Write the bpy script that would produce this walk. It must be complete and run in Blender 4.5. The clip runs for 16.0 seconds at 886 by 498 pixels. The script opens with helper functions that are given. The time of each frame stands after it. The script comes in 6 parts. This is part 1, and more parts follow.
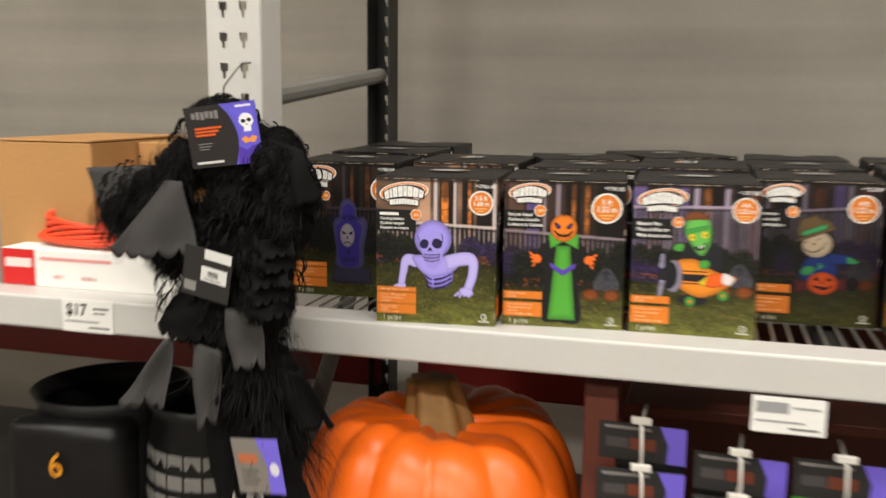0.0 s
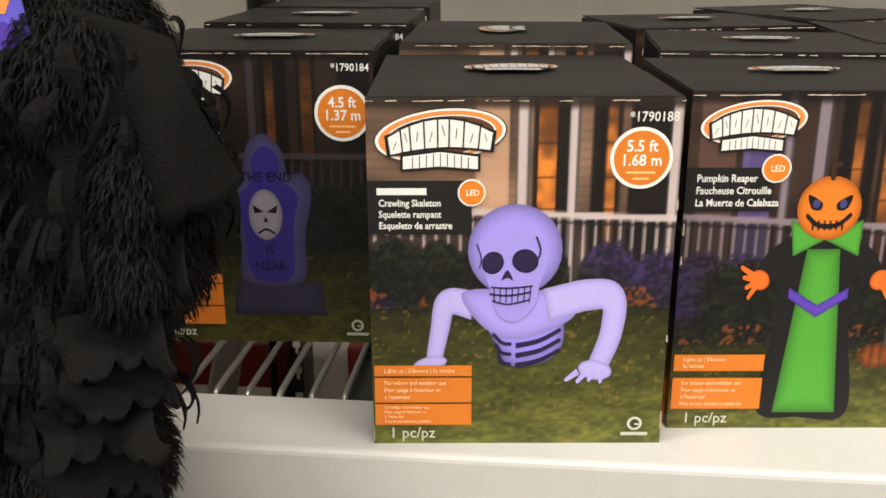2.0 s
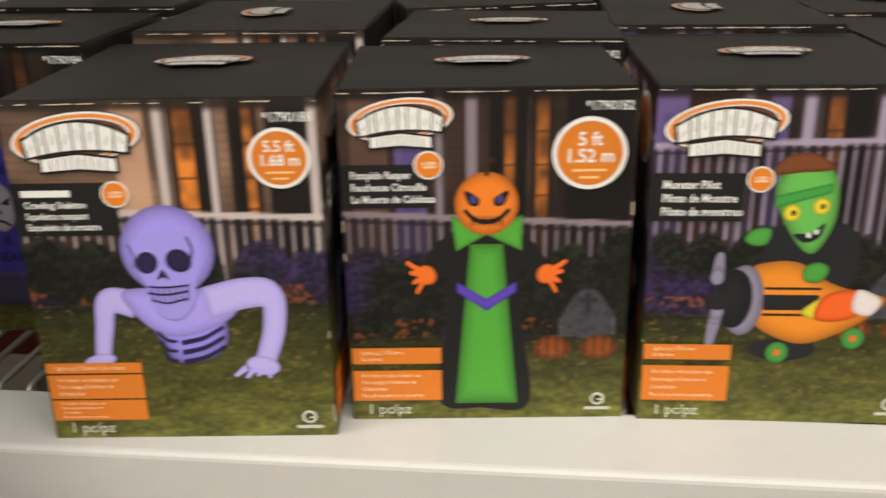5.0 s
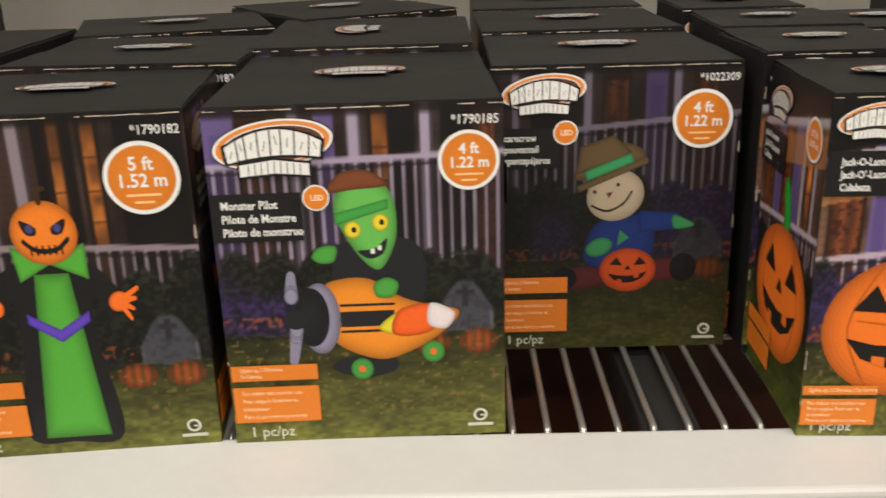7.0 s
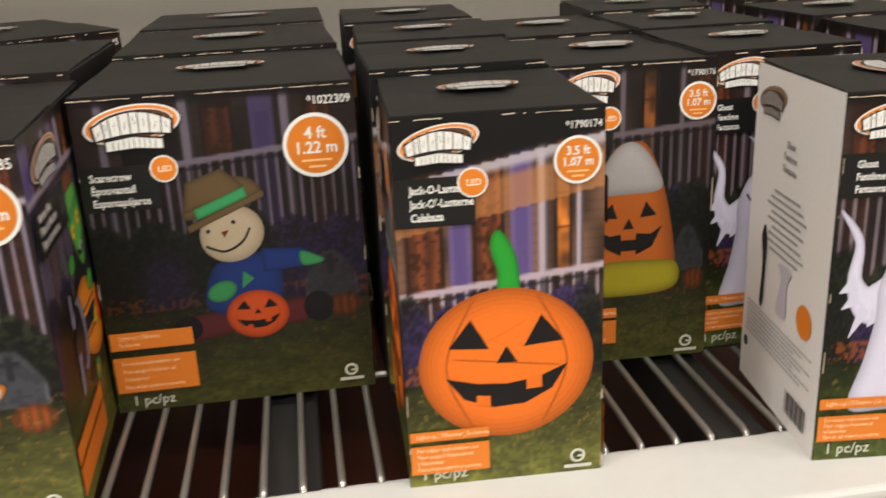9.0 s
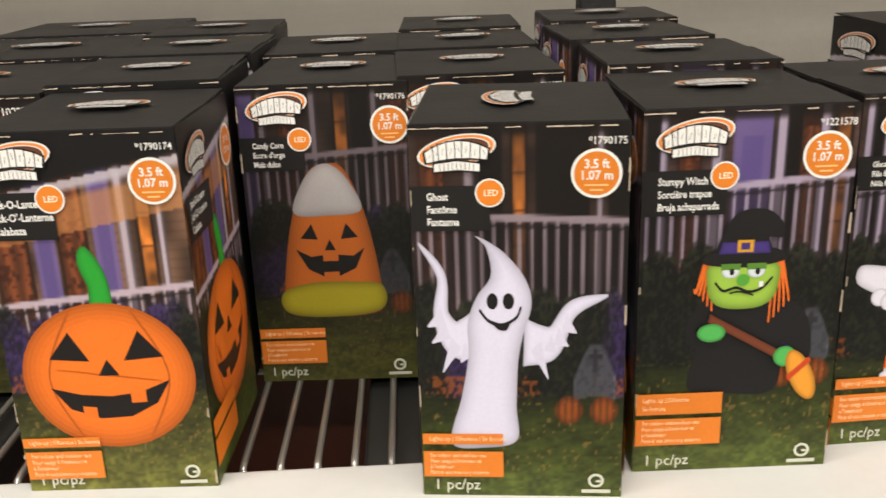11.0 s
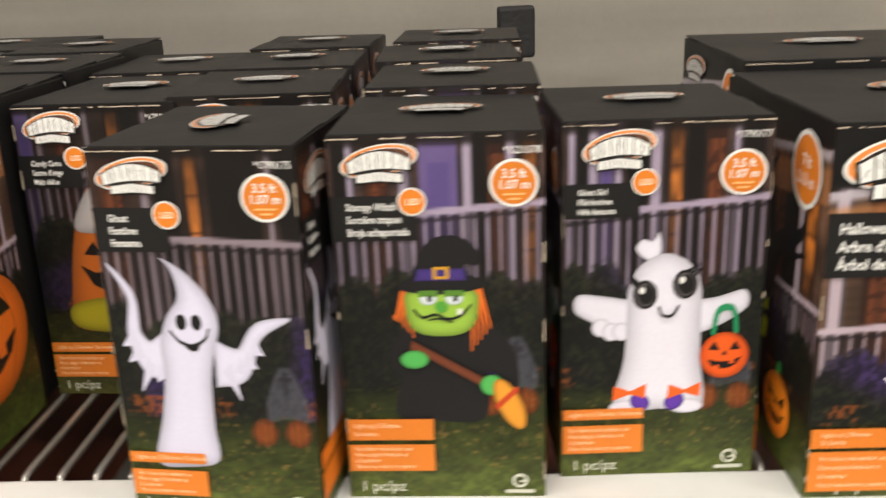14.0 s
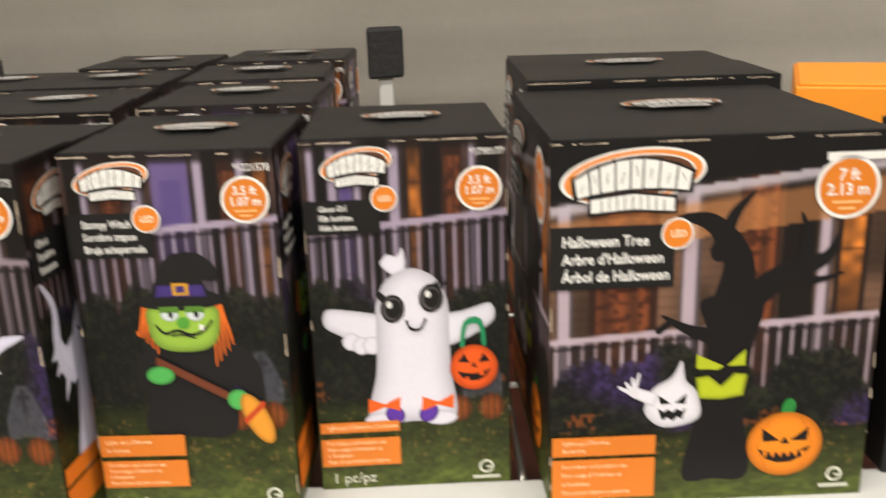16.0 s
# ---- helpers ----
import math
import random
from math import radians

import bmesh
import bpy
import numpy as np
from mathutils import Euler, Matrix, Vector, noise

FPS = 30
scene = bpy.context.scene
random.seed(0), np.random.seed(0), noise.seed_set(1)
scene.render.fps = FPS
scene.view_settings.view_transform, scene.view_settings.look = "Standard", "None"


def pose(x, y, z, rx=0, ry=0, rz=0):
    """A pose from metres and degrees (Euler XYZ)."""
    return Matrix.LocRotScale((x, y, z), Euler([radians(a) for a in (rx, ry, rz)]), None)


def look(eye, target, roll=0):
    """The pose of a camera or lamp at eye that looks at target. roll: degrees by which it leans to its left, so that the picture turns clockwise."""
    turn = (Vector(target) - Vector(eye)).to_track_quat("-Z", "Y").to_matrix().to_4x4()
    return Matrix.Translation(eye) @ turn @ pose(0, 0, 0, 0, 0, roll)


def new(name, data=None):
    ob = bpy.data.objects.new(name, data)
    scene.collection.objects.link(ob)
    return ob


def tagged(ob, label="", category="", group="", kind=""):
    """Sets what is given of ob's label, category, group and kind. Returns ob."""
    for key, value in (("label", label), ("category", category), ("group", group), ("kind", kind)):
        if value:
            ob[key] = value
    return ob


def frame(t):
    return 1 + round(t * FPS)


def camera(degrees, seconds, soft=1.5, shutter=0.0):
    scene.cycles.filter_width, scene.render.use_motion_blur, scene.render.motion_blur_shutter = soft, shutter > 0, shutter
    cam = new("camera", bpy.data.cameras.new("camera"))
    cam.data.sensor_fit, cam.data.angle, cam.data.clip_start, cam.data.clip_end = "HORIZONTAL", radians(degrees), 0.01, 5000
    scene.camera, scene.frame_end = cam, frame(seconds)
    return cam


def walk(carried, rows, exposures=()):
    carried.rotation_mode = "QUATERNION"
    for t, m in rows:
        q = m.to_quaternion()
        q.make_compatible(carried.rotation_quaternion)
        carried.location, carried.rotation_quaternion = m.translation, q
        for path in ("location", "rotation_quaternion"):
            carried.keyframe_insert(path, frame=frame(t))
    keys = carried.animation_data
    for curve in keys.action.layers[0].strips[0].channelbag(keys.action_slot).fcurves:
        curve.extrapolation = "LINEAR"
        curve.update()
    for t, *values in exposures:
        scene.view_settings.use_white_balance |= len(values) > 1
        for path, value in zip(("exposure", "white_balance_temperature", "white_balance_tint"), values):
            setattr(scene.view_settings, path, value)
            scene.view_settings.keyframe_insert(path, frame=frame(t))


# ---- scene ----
cam = camera(51.0, 16.0, soft=1.6, shutter=0.65)
PATH = [
    (0, (0.0927, -0.0856, 1.5203), (-0.4483, 1.8128, 1.1983), 0.55),
    (0.5, (-0.2006, 0.3075, 1.5273), (-0.5406, 2.2411, 1.1455), -0.72),
    (1, (-0.3560, 0.6350, 1.5165), (-0.5020, 2.5900, 1.1180), -0.15),
    (1.5, (-0.3268, 0.7627, 1.4948), (-0.4966, 2.6609, 0.8883), 0.17),
    (2, (-0.3245, 0.7745, 1.4800), (-0.5112, 2.6676, 0.8623), -0.11),
    (2.5, (-0.3244, 0.7698, 1.4821), (-0.5321, 2.6618, 0.8681), 0.16),
    (3, (-0.3130, 0.7546, 1.4781), (-0.5344, 2.6433, 0.8587), 0.43),
    (3.2, (-0.2988, 0.7442, 1.4792), (-0.5163, 2.6335, 0.8603), 0.45),
    (5.3, (-0.0472, 0.8089, 1.5087), (-0.2373, 2.6660, 0.7910), -1.45),
    (5.5, (-0.0152, 0.8039, 1.5088), (-0.1295, 2.6802, 0.8259), -1.63),
    (6, (0.0707, 0.8003, 1.5060), (-0.0223, 2.6951, 0.8728), -1.02),
    (6.5, (0.1167, 0.8168, 1.5023), (0.0389, 2.7083, 0.8571), -1.51),
    (7, (0.1429, 0.8201, 1.4993), (0.1119, 2.7058, 0.8337), -1.65),
    (7.5, (0.1723, 0.8164, 1.4910), (0.2148, 2.7114, 0.8528), -1.77),
    (8, (0.2749, 0.8253, 1.4943), (0.3833, 2.7161, 0.8515), -1.46),
    (8.5, (0.3177, 0.8575, 1.4957), (0.5062, 2.7326, 0.8261), -2.45),
    (9, (0.3312, 0.8799, 1.4918), (0.6035, 2.7500, 0.8370), -2.66),
    (9.5, (0.4265, 0.8856, 1.4882), (0.6502, 2.7747, 0.8708), -2.34),
    (9.7, (0.4759, 0.8788, 1.4923), (0.6076, 2.7770, 0.8761), -1.28),
    (11.8, (0.6807, 0.8462, 1.4901), (0.7282, 2.7395, 0.8472), -2.15),
    (12, (0.6967, 0.8478, 1.4760), (0.7600, 2.7490, 0.8585), -1.72),
    (12.5, (0.7836, 0.8359, 1.4860), (0.7231, 2.7288, 0.8431), -2.29),
    (13, (0.7800, 0.8420, 1.4907), (0.7719, 2.7400, 0.8600), -2.41),
    (13.5, (0.8004, 0.8319, 1.4863), (0.7471, 2.7440, 0.9022), -3.68),
    (14, (0.8683, 0.8468, 1.4909), (0.7881, 2.7512, 0.8853), -2.11),
    (14.5, (0.9678, 0.8258, 1.5061), (0.7640, 2.7256, 0.9152), -1.81),
    (15, (0.9955, 0.8251, 1.5077), (0.8403, 2.7437, 0.9647), -2.13),
    (15.5, (0.9785, 0.8413, 1.5107), (0.9159, 2.7561, 0.9369), -1.65),
    (16, (1.0040, 0.8369, 1.4875), (1.0120, 2.7544, 0.9189), -1.79),
]

EXPOSURES = ((0.0, -0.02), (0.6, 0.22), (1.0, 0.45), (1.5, 0.18), (2.0, 0.12), (3.2, 0.08), (5.5, -0.26), (8.0, -0.22), (9.0, -0.08), (12.5, 0.08), (14.0, 0.12), (16.0, 0.08))
walk(cam, [(t, look(eye, target, roll)) for t, eye, target, roll in PATH], EXPOSURES)

# ---- world and light ----
world = bpy.data.worlds.new("store_air")
scene.world = world
world.use_nodes = True
world.node_tree.nodes["Background"].inputs[0].default_value = (0.9, 0.92, 1.0, 1)
world.node_tree.nodes["Background"].inputs[1].default_value = 0.02


def strip_light(x, y, z, length, width, watts):
    data = bpy.data.lights.new("strip_light", "AREA")
    data.shape, data.size, data.size_y, data.energy = "RECTANGLE", length, width, watts
    data.color = (1.0, 0.955, 0.875)
    ob = new("strip_light", data)
    ob.location = (x, y, z)
    return ob


for sy, sw in ((0.1, 92.0), (-3.2, 155.0)):
    for sx in (-2.6, 0.6, 3.8):
        strip_light(sx, sy, 4.7, 2.4, 0.25, sw * (1.35 if sx < 0 else 0.95))


# ---- materials ----
def lin(c):
    return tuple((v / 12.92 if v <= 0.04045 else ((v + 0.055) / 1.055) ** 2.4) for v in (k / 255 for k in c))


def material(name, rgb, rough=0.5, metal=0.0, grain=0.08, scale=60.0, bump=0.1, stain=0.12, stain_scale=4.0, spread=0.0, spec=0.5):
    """Principled surface with fine grain and large uneven staining; spread varies the tone from object to object."""
    m = bpy.data.materials.new(name)
    m.use_nodes = True
    nt = m.node_tree
    p = nt.nodes["Principled BSDF"]
    p.inputs["Roughness"].default_value = rough
    p.inputs["Metallic"].default_value = metal
    p.inputs["Specular IOR Level"].default_value = spec
    co = nt.nodes.new("ShaderNodeTexCoord")
    fine = nt.nodes.new("ShaderNodeTexNoise")
    fine.inputs["Scale"].default_value = scale
    fine.inputs["Detail"].default_value = 4
    wide = nt.nodes.new("ShaderNodeTexNoise")
    wide.inputs["Scale"].default_value = stain_scale
    wide.inputs["Detail"].default_value = 5
    for n in (fine, wide):
        nt.links.new(co.outputs["Object"], n.inputs["Vector"])
    base = (*lin(rgb), 1)
    tone = nt.nodes.new("ShaderNodeMath")
    tone.operation = "MULTIPLY_ADD"
    nt.links.new(fine.outputs["Fac"], tone.inputs[0])
    tone.inputs[1].default_value = 2 * grain
    tone.inputs[2].default_value = 1 - grain
    tone2 = nt.nodes.new("ShaderNodeMath")
    tone2.operation = "MULTIPLY_ADD"
    nt.links.new(wide.outputs["Fac"], tone2.inputs[0])
    tone2.inputs[1].default_value = 2 * stain
    tone2.inputs[2].default_value = 1 - stain
    mul = nt.nodes.new("ShaderNodeMath")
    mul.operation = "MULTIPLY"
    nt.links.new(tone.outputs[0], mul.inputs[0])
    nt.links.new(tone2.outputs[0], mul.inputs[1])
    last = mul
    if spread:
        info = nt.nodes.new("ShaderNodeObjectInfo")
        t3 = nt.nodes.new("ShaderNodeMath")
        t3.operation = "MULTIPLY_ADD"
        nt.links.new(info.outputs["Random"], t3.inputs[0])
        t3.inputs[1].default_value = 2 * spread
        t3.inputs[2].default_value = 1 - spread
        last = nt.nodes.new("ShaderNodeMath")
        last.operation = "MULTIPLY"
        nt.links.new(mul.outputs[0], last.inputs[0])
        nt.links.new(t3.outputs[0], last.inputs[1])
    vec = nt.nodes.new("ShaderNodeVectorMath")
    vec.operation = "SCALE"
    vec.inputs[0].default_value = base[:3]
    nt.links.new(last.outputs[0], vec.inputs["Scale"])
    nt.links.new(vec.outputs[0], p.inputs["Base Color"])
    rr = nt.nodes.new("ShaderNodeMath")
    rr.operation = "MULTIPLY_ADD"
    nt.links.new(wide.outputs["Fac"], rr.inputs[0])
    rr.inputs[1].default_value = 0.25
    rr.inputs[2].default_value = max(0.0, rough - 0.125)
    nt.links.new(rr.outputs[0], p.inputs["Roughness"])
    b = nt.nodes.new("ShaderNodeBump")
    b.inputs["Strength"].default_value = bump
    b.inputs["Distance"].default_value = 0.002
    nt.links.new(fine.outputs["Fac"], b.inputs["Height"])
    nt.links.new(b.outputs[0], p.inputs["Normal"])
    return m


def print_material():
    """Ink on coated board: the colours lie on the mesh, with paper grain and a slight varnish."""
    m = bpy.data.materials.new("printed_board")
    m.use_nodes = True
    nt = m.node_tree
    p = nt.nodes["Principled BSDF"]
    at = nt.nodes.new("ShaderNodeAttribute")
    at.attribute_name = "ink"
    co = nt.nodes.new("ShaderNodeTexCoord")
    n = nt.nodes.new("ShaderNodeTexNoise")
    n.inputs["Scale"].default_value = 420
    n.inputs["Detail"].default_value = 3
    nt.links.new(co.outputs["Object"], n.inputs["Vector"])
    s = nt.nodes.new("ShaderNodeMath")
    s.operation = "MULTIPLY_ADD"
    s.inputs[1].default_value, s.inputs[2].default_value = 0.14, 0.93
    nt.links.new(n.outputs["Fac"], s.inputs[0])
    v = nt.nodes.new("ShaderNodeVectorMath")
    v.operation = "SCALE"
    nt.links.new(at.outputs["Color"], v.inputs[0])
    nt.links.new(s.outputs[0], v.inputs["Scale"])
    nt.links.new(v.outputs[0], p.inputs["Base Color"])
    w = nt.nodes.new("ShaderNodeTexNoise")
    w.inputs["Scale"].default_value = 9
    nt.links.new(co.outputs["Object"], w.inputs["Vector"])
    r = nt.nodes.new("ShaderNodeMath")
    r.operation = "MULTIPLY_ADD"
    r.inputs[1].default_value, r.inputs[2].default_value = 0.22, 0.34
    p.inputs["Specular IOR Level"].default_value = 0.3
    nt.links.new(w.outputs["Fac"], r.inputs[0])
    nt.links.new(r.outputs[0], p.inputs["Roughness"])
    b = nt.nodes.new("ShaderNodeBump")
    b.inputs["Strength"].default_value, b.inputs["Distance"].default_value = 0.25, 0.004
    nt.links.new(w.outputs["Fac"], b.inputs["Height"])
    nt.links.new(b.outputs[0], p.inputs["Normal"])
    return m


PRINT = print_material()
CARTON = material("black_carton", (26, 25, 25), 0.48, spec=0.4, grain=0.12, scale=160, bump=0.08, stain=0.25, stain_scale=9, spread=0.12)
CORE = material("torn_board_edge", (176, 160, 140), 0.8, grain=0.2, scale=200)
PAINT = material("cream_rack_paint", (196, 194, 190), 0.4, grain=0.04, scale=90, bump=0.05, stain=0.08, stain_scale=6)
GREYPAINT = material("grey_rack_paint", (120, 118, 114), 0.5, grain=0.08, stain=0.2)
DARKSTEEL = material("dark_steel_paint", (40, 39, 38), 0.5, grain=0.1, stain=0.2)
WIRE = material("galvanised_wire", (176, 174, 168), 0.32, metal=0.75, grain=0.1, scale=120, stain=0.2, spread=0.1)
WALL = material("grey_block_wall_paint", (176, 170, 160), 0.85, grain=0.06, scale=60, bump=0.35, stain=0.14, stain_scale=2.2, spread=0.012)
CONCRETE = material("grey_painted_concrete", (172, 167, 158), 0.85, grain=0.05, scale=70, bump=0.3, stain=0.2, stain_scale=3.2)
_nt = CONCRETE.node_tree
_co, _mp, _band = _nt.nodes.new("ShaderNodeTexCoord"), _nt.nodes.new("ShaderNodeMapping"), _nt.nodes.new("ShaderNodeTexNoise")
_mp.inputs["Scale"].default_value = (0.35, 1.0, 7.0)
_band.inputs["Scale"].default_value, _band.inputs["Detail"].default_value = 1.6, 6
_mix, _ramp = _nt.nodes.new("ShaderNodeVectorMath"), _nt.nodes.new("ShaderNodeMath")
_mix.operation, _ramp.operation = "SCALE", "MULTIPLY_ADD"
_ramp.inputs[1].default_value, _ramp.inputs[2].default_value = 0.6, 0.70
_p = _nt.nodes["Principled BSDF"]
_from = _p.inputs["Base Color"].links[0].from_socket
_nt.links.new(_co.outputs["Object"], _mp.inputs["Vector"])
_nt.links.new(_mp.outputs["Vector"], _band.inputs["Vector"])
_nt.links.new(_band.outputs["Fac"], _ramp.inputs[0])
_nt.links.new(_from, _mix.inputs[0])
_nt.links.new(_ramp.outputs[0], _mix.inputs["Scale"])
_nt.links.new(_mix.outputs[0], _p.inputs["Base Color"])
FLOOR = material("sealed_concrete", (128, 124, 118), 0.35, grain=0.1, scale=30, bump=0.1, stain=0.25, stain_scale=1.2)
CEIL = material("white_steel_roof_deck", (200, 198, 192), 0.7, grain=0.05, stain=0.1)
REDPAINT = material("dark_red_beam_paint", (128, 30, 24), 0.45, grain=0.1, stain=0.2)
KRAFT = material("brown_corrugated_board", (178, 132, 80), 0.8, grain=0.1, scale=120, bump=0.2, stain=0.12, spread=0.06)
WHITECARD = material("white_card", (232, 230, 226), 0.6, grain=0.03, stain=0.05)
DARKINK = material("dark_ink", (30, 28, 28), 0.6, grain=0.05)


# ---- mesh helpers ----
def link_mesh(name, me, mat, parent=None, label=""):
    ob = new(name, me)
    if mat and not me.materials:
        me.materials.append(mat)
    if parent:
        ob.parent = parent
    if label:
        ob["label"] = label
    return ob


def part(name, bm, mat, parent=None, label="", smooth=False):
    me = bpy.data.meshes.new(name)
    if smooth:
        for f in bm.faces:
            f.smooth = True
    bm.to_mesh(me)
    bm.free()
    return link_mesh(name, me, mat, parent, label)


def thing(name, x, y, z, label, category, rz=0.0, group="", kind=""):
    ob = new(name)
    ob.empty_display_size = 0.02
    ob.matrix_basis = pose(x, y, z, 0, 0, rz)
    return tagged(ob, label, category, group, kind)


def add_box(bm, x0, x1, y0, y1, z0, z1, bevel=0.0, seg=2):
    vs = bmesh.ops.create_cube(bm, size=1.0)["verts"]
    for v in vs:
        v.co = Vector((x0 + (v.co.x + 0.5) * (x1 - x0), y0 + (v.co.y + 0.5) * (y1 - y0), z0 + (v.co.z + 0.5) * (z1 - z0)))
    if bevel:
        es = list({e for v in vs for e in v.link_edges})
        bmesh.ops.bevel(bm, geom=es, offset=bevel, segments=seg, profile=0.5, affect="EDGES")
    return bm


def box_mesh(x0, x1, y0, y1, z0, z1, bevel=0.0, seg=2):
    return add_box(bmesh.new(), x0, x1, y0, y1, z0, z1, bevel, seg)


def tube(bm, pts, radius, sides=8, cap=True):
    """A round rod along a line of points; radius may be one number or one for each point."""
    rings = []
    n = len(pts)
    pts = [Vector(p) for p in pts]
    for i, p in enumerate(pts):
        d = (pts[min(i + 1, n - 1)] - pts[max(i - 1, 0)]).normalized()
        a = d.orthogonal().normalized() if i == 0 else (rings_a - d * rings_a.dot(d)).normalized()
        rings_a = a
        b = d.cross(a)
        r = radius[i] if isinstance(radius, (list, tuple)) else radius
        rings.append([bm.verts.new(p + (a * math.cos(k * math.tau / sides) + b * math.sin(k * math.tau / sides)) * r) for k in range(sides)])
    for r0, r1 in zip(rings, rings[1:]):
        for k in range(sides):
            bm.faces.new((r0[k], r0[(k + 1) % sides], r1[(k + 1) % sides], r1[k]))
    if cap:
        bm.faces.new(rings[0][::-1])
        bm.faces.new(rings[-1])
    return bm


# ---- printed artwork: flat shapes in layers, each with its ink colour ----
LIFT = 0.00012


class Art:
    """Flat printing on the plane y = 0 that faces -y; x to the right, z up, in metres."""

    def __init__(self, w=0.0, h=0.0):
        """With w and h the drawing is in fractions of a front that is w wide and h high, from its lower left corner."""
        self.verts, self.faces, self.inks, self.level = [], [], [], 1
        self.w, self.h, self.puffed = w, h, False

    def up(self):
        self.level += 1

    def fan(self, pts, ink, middle=None, shade=1.0):
        """A filled outline; with middle, the ink runs from that point's tone to a darker rim."""
        if self.puffed and max(ink) > 50 and self.puff(pts, ink):
            return
        y = -self.level * LIFT
        n = len(self.verts)
        c = (*lin(ink), 1)
        if middle is None:
            self.verts += [(x, y, z) for x, z in pts]
            self.inks += [c] * len(pts)
            self.faces.append(tuple(range(n, n + len(pts))))
        else:
            rim = tuple(v * shade for v in c[:3]) + (1,)
            self.verts.append((middle[0], y, middle[1]))
            self.inks.append(c)
            self.verts += [(x, y, z) for x, z in pts]
            self.inks += [rim] * len(pts)
            k = len(pts)
            self.faces += [(n, n + 1 + i, n + 1 + (i + 1) % k) for i in range(k)]
        self.level += 0.02

    def puff(self, pts, ink):
        """A swollen, softly lit shape: rings of ink that grow lighter towards the middle line."""
        q = [np.array((x * self.w, z * self.h)) for x, z in pts]
        ring = []
        for p, r in zip(q, q[1:] + q[:1]):
            k = max(1, int(np.hypot(*(r - p)) / 0.0012))
            ring += [p + (r - p) * i / k for i in range(k)]
        ring = np.array(ring)
        nxt = np.roll(ring, -1, 0)
        area = 0.5 * float(np.sum(ring[:, 0] * nxt[:, 1] - ring[:, 1] * nxt[:, 0]))
        around = float(np.sum(np.hypot(*(nxt - ring).T)))
        deep = 0.92 * abs(area) / max(around, 1e-6)
        if deep < 0.0021:
            return False
        along = nxt - np.roll(ring, 1, 0)
        along /= np.maximum(np.hypot(*along.T), 1e-9)[:, None]
        inward = np.stack([-along[:, 1], along[:, 0]], 1) * (1 if area > 0 else -1)
        steps, edge = 7, 0.76 if min(ink) < 150 else 0.86
        self.puffed = False
        self.fan(pts, tuple(k * edge for k in ink))
        for i in range(1, steps + 1):
            d = deep * 0.9 * (i / steps) ** 1.15
            inner = ring + inward * d
            far = np.array([np.min(np.hypot(*(ring - p).T)) for p in inner])
            inner = inner[far > 0.96 * d][::1 if i < 2 else 2]
            if len(inner) < 6:
                break
            f = edge + (1.04 - edge) * (1 - (1 - i / steps) ** 2)
            inner[:, 1] += 0.04 * deep * i / steps
            self.fan([(x / self.w, z / self.h) for x, z in inner], tuple(min(k * f, 238) for k in ink))
        self.puffed = True
        return True

    def quad(self, x0, x1, z0, z1, ink):
        self.fan([(x0, z0), (x1, z0), (x1, z1), (x0, z1)], ink)

    def ell(self, cx, cz, rx, rz, ink, turn=0.0, shade=1.0, n=28):
        c, s = math.cos(radians(turn)), math.sin(radians(turn))
        pts = []
        for i in range(n):
            a = i * math.tau / n
            px, pz = rx * math.cos(a), rz * math.sin(a)
            pts.append((cx + c * px - s * pz, cz + s * px + c * pz))
        self.fan(pts, ink, (cx - 0.2 * rx, cz + 0.25 * rz) if shade != 1.0 else None, shade ** 1.7)

    def line(self, pts, width, ink, end=None, plain=False):
        """A stroke of even or tapering width."""
        end = width if end is None else end
        if self.puffed and width > 0.05 and max(ink) > 60:
            mid = np.array([(x, z) for x, z in pts])
            step = np.gradient(mid, axis=0)
            step /= np.maximum(np.hypot(*step.T), 1e-9)[:, None]
            half = np.linspace(width, max(end, 0.006), len(mid))[:, None] / 2
            side = np.stack([-step[:, 1], step[:, 0]], 1) * half
            cap = [mid[-1] + half[-1] * (step[-1] * math.sin(k) + np.array((-step[-1][1], step[-1][0])) * math.cos(k)) for k in (0.6, 1.1, math.pi / 2, 2.0, 2.5)]
            keep = lambda s: [p for p, h in zip(mid + s, half) if np.min(np.hypot(*(mid - p).T)) > 0.93 * h[0]]
            self.fan([tuple(p) for p in keep(side) + cap + keep(-side)[::-1]], ink)
            return
        for i, ((x0, z0), (x1, z1)) in enumerate(zip(pts, pts[1:])):
            k = len(pts) - 1
            w0, w1 = (width + (end - width) * i / k) / 2, (width + (end - width) * (i + 1) / k) / 2
            dx, dz = x1 - x0, z1 - z0
            d = math.hypot(dx, dz) or 1
            nx, nz = -dz / d, dx / d
            self.fan([(x0 - nx * w0, z0 - nz * w0), (x1 - nx * w1, z1 - nz * w1), (x1 + nx * w1, z1 + nz * w1), (x0 + nx * w0, z0 + nz * w0)], ink)
            if w1 > 0.0012:
                self.ell(x1, z1, w1, w1, ink, n=12)

    def curve(self, pts, n=8):
        """A smooth line through the points."""
        out = []
        m = len(pts)
        for i in range(m - 1):
            p0, p1, p2, p3 = pts[max(i - 1, 0)], pts[i], pts[i + 1], pts[min(i + 2, m - 1)]
            for k in range(n):
                t = k / n
                out.append(tuple(0.5 * (2 * b + (c - a) * t + (2 * a - 5 * b + 4 * c - d) * t * t + (3 * b - a - 3 * c + d) * t ** 3) for a, b, c, d in zip(p0, p1, p2, p3)))
        out.append(tuple(pts[-1]))
        return out

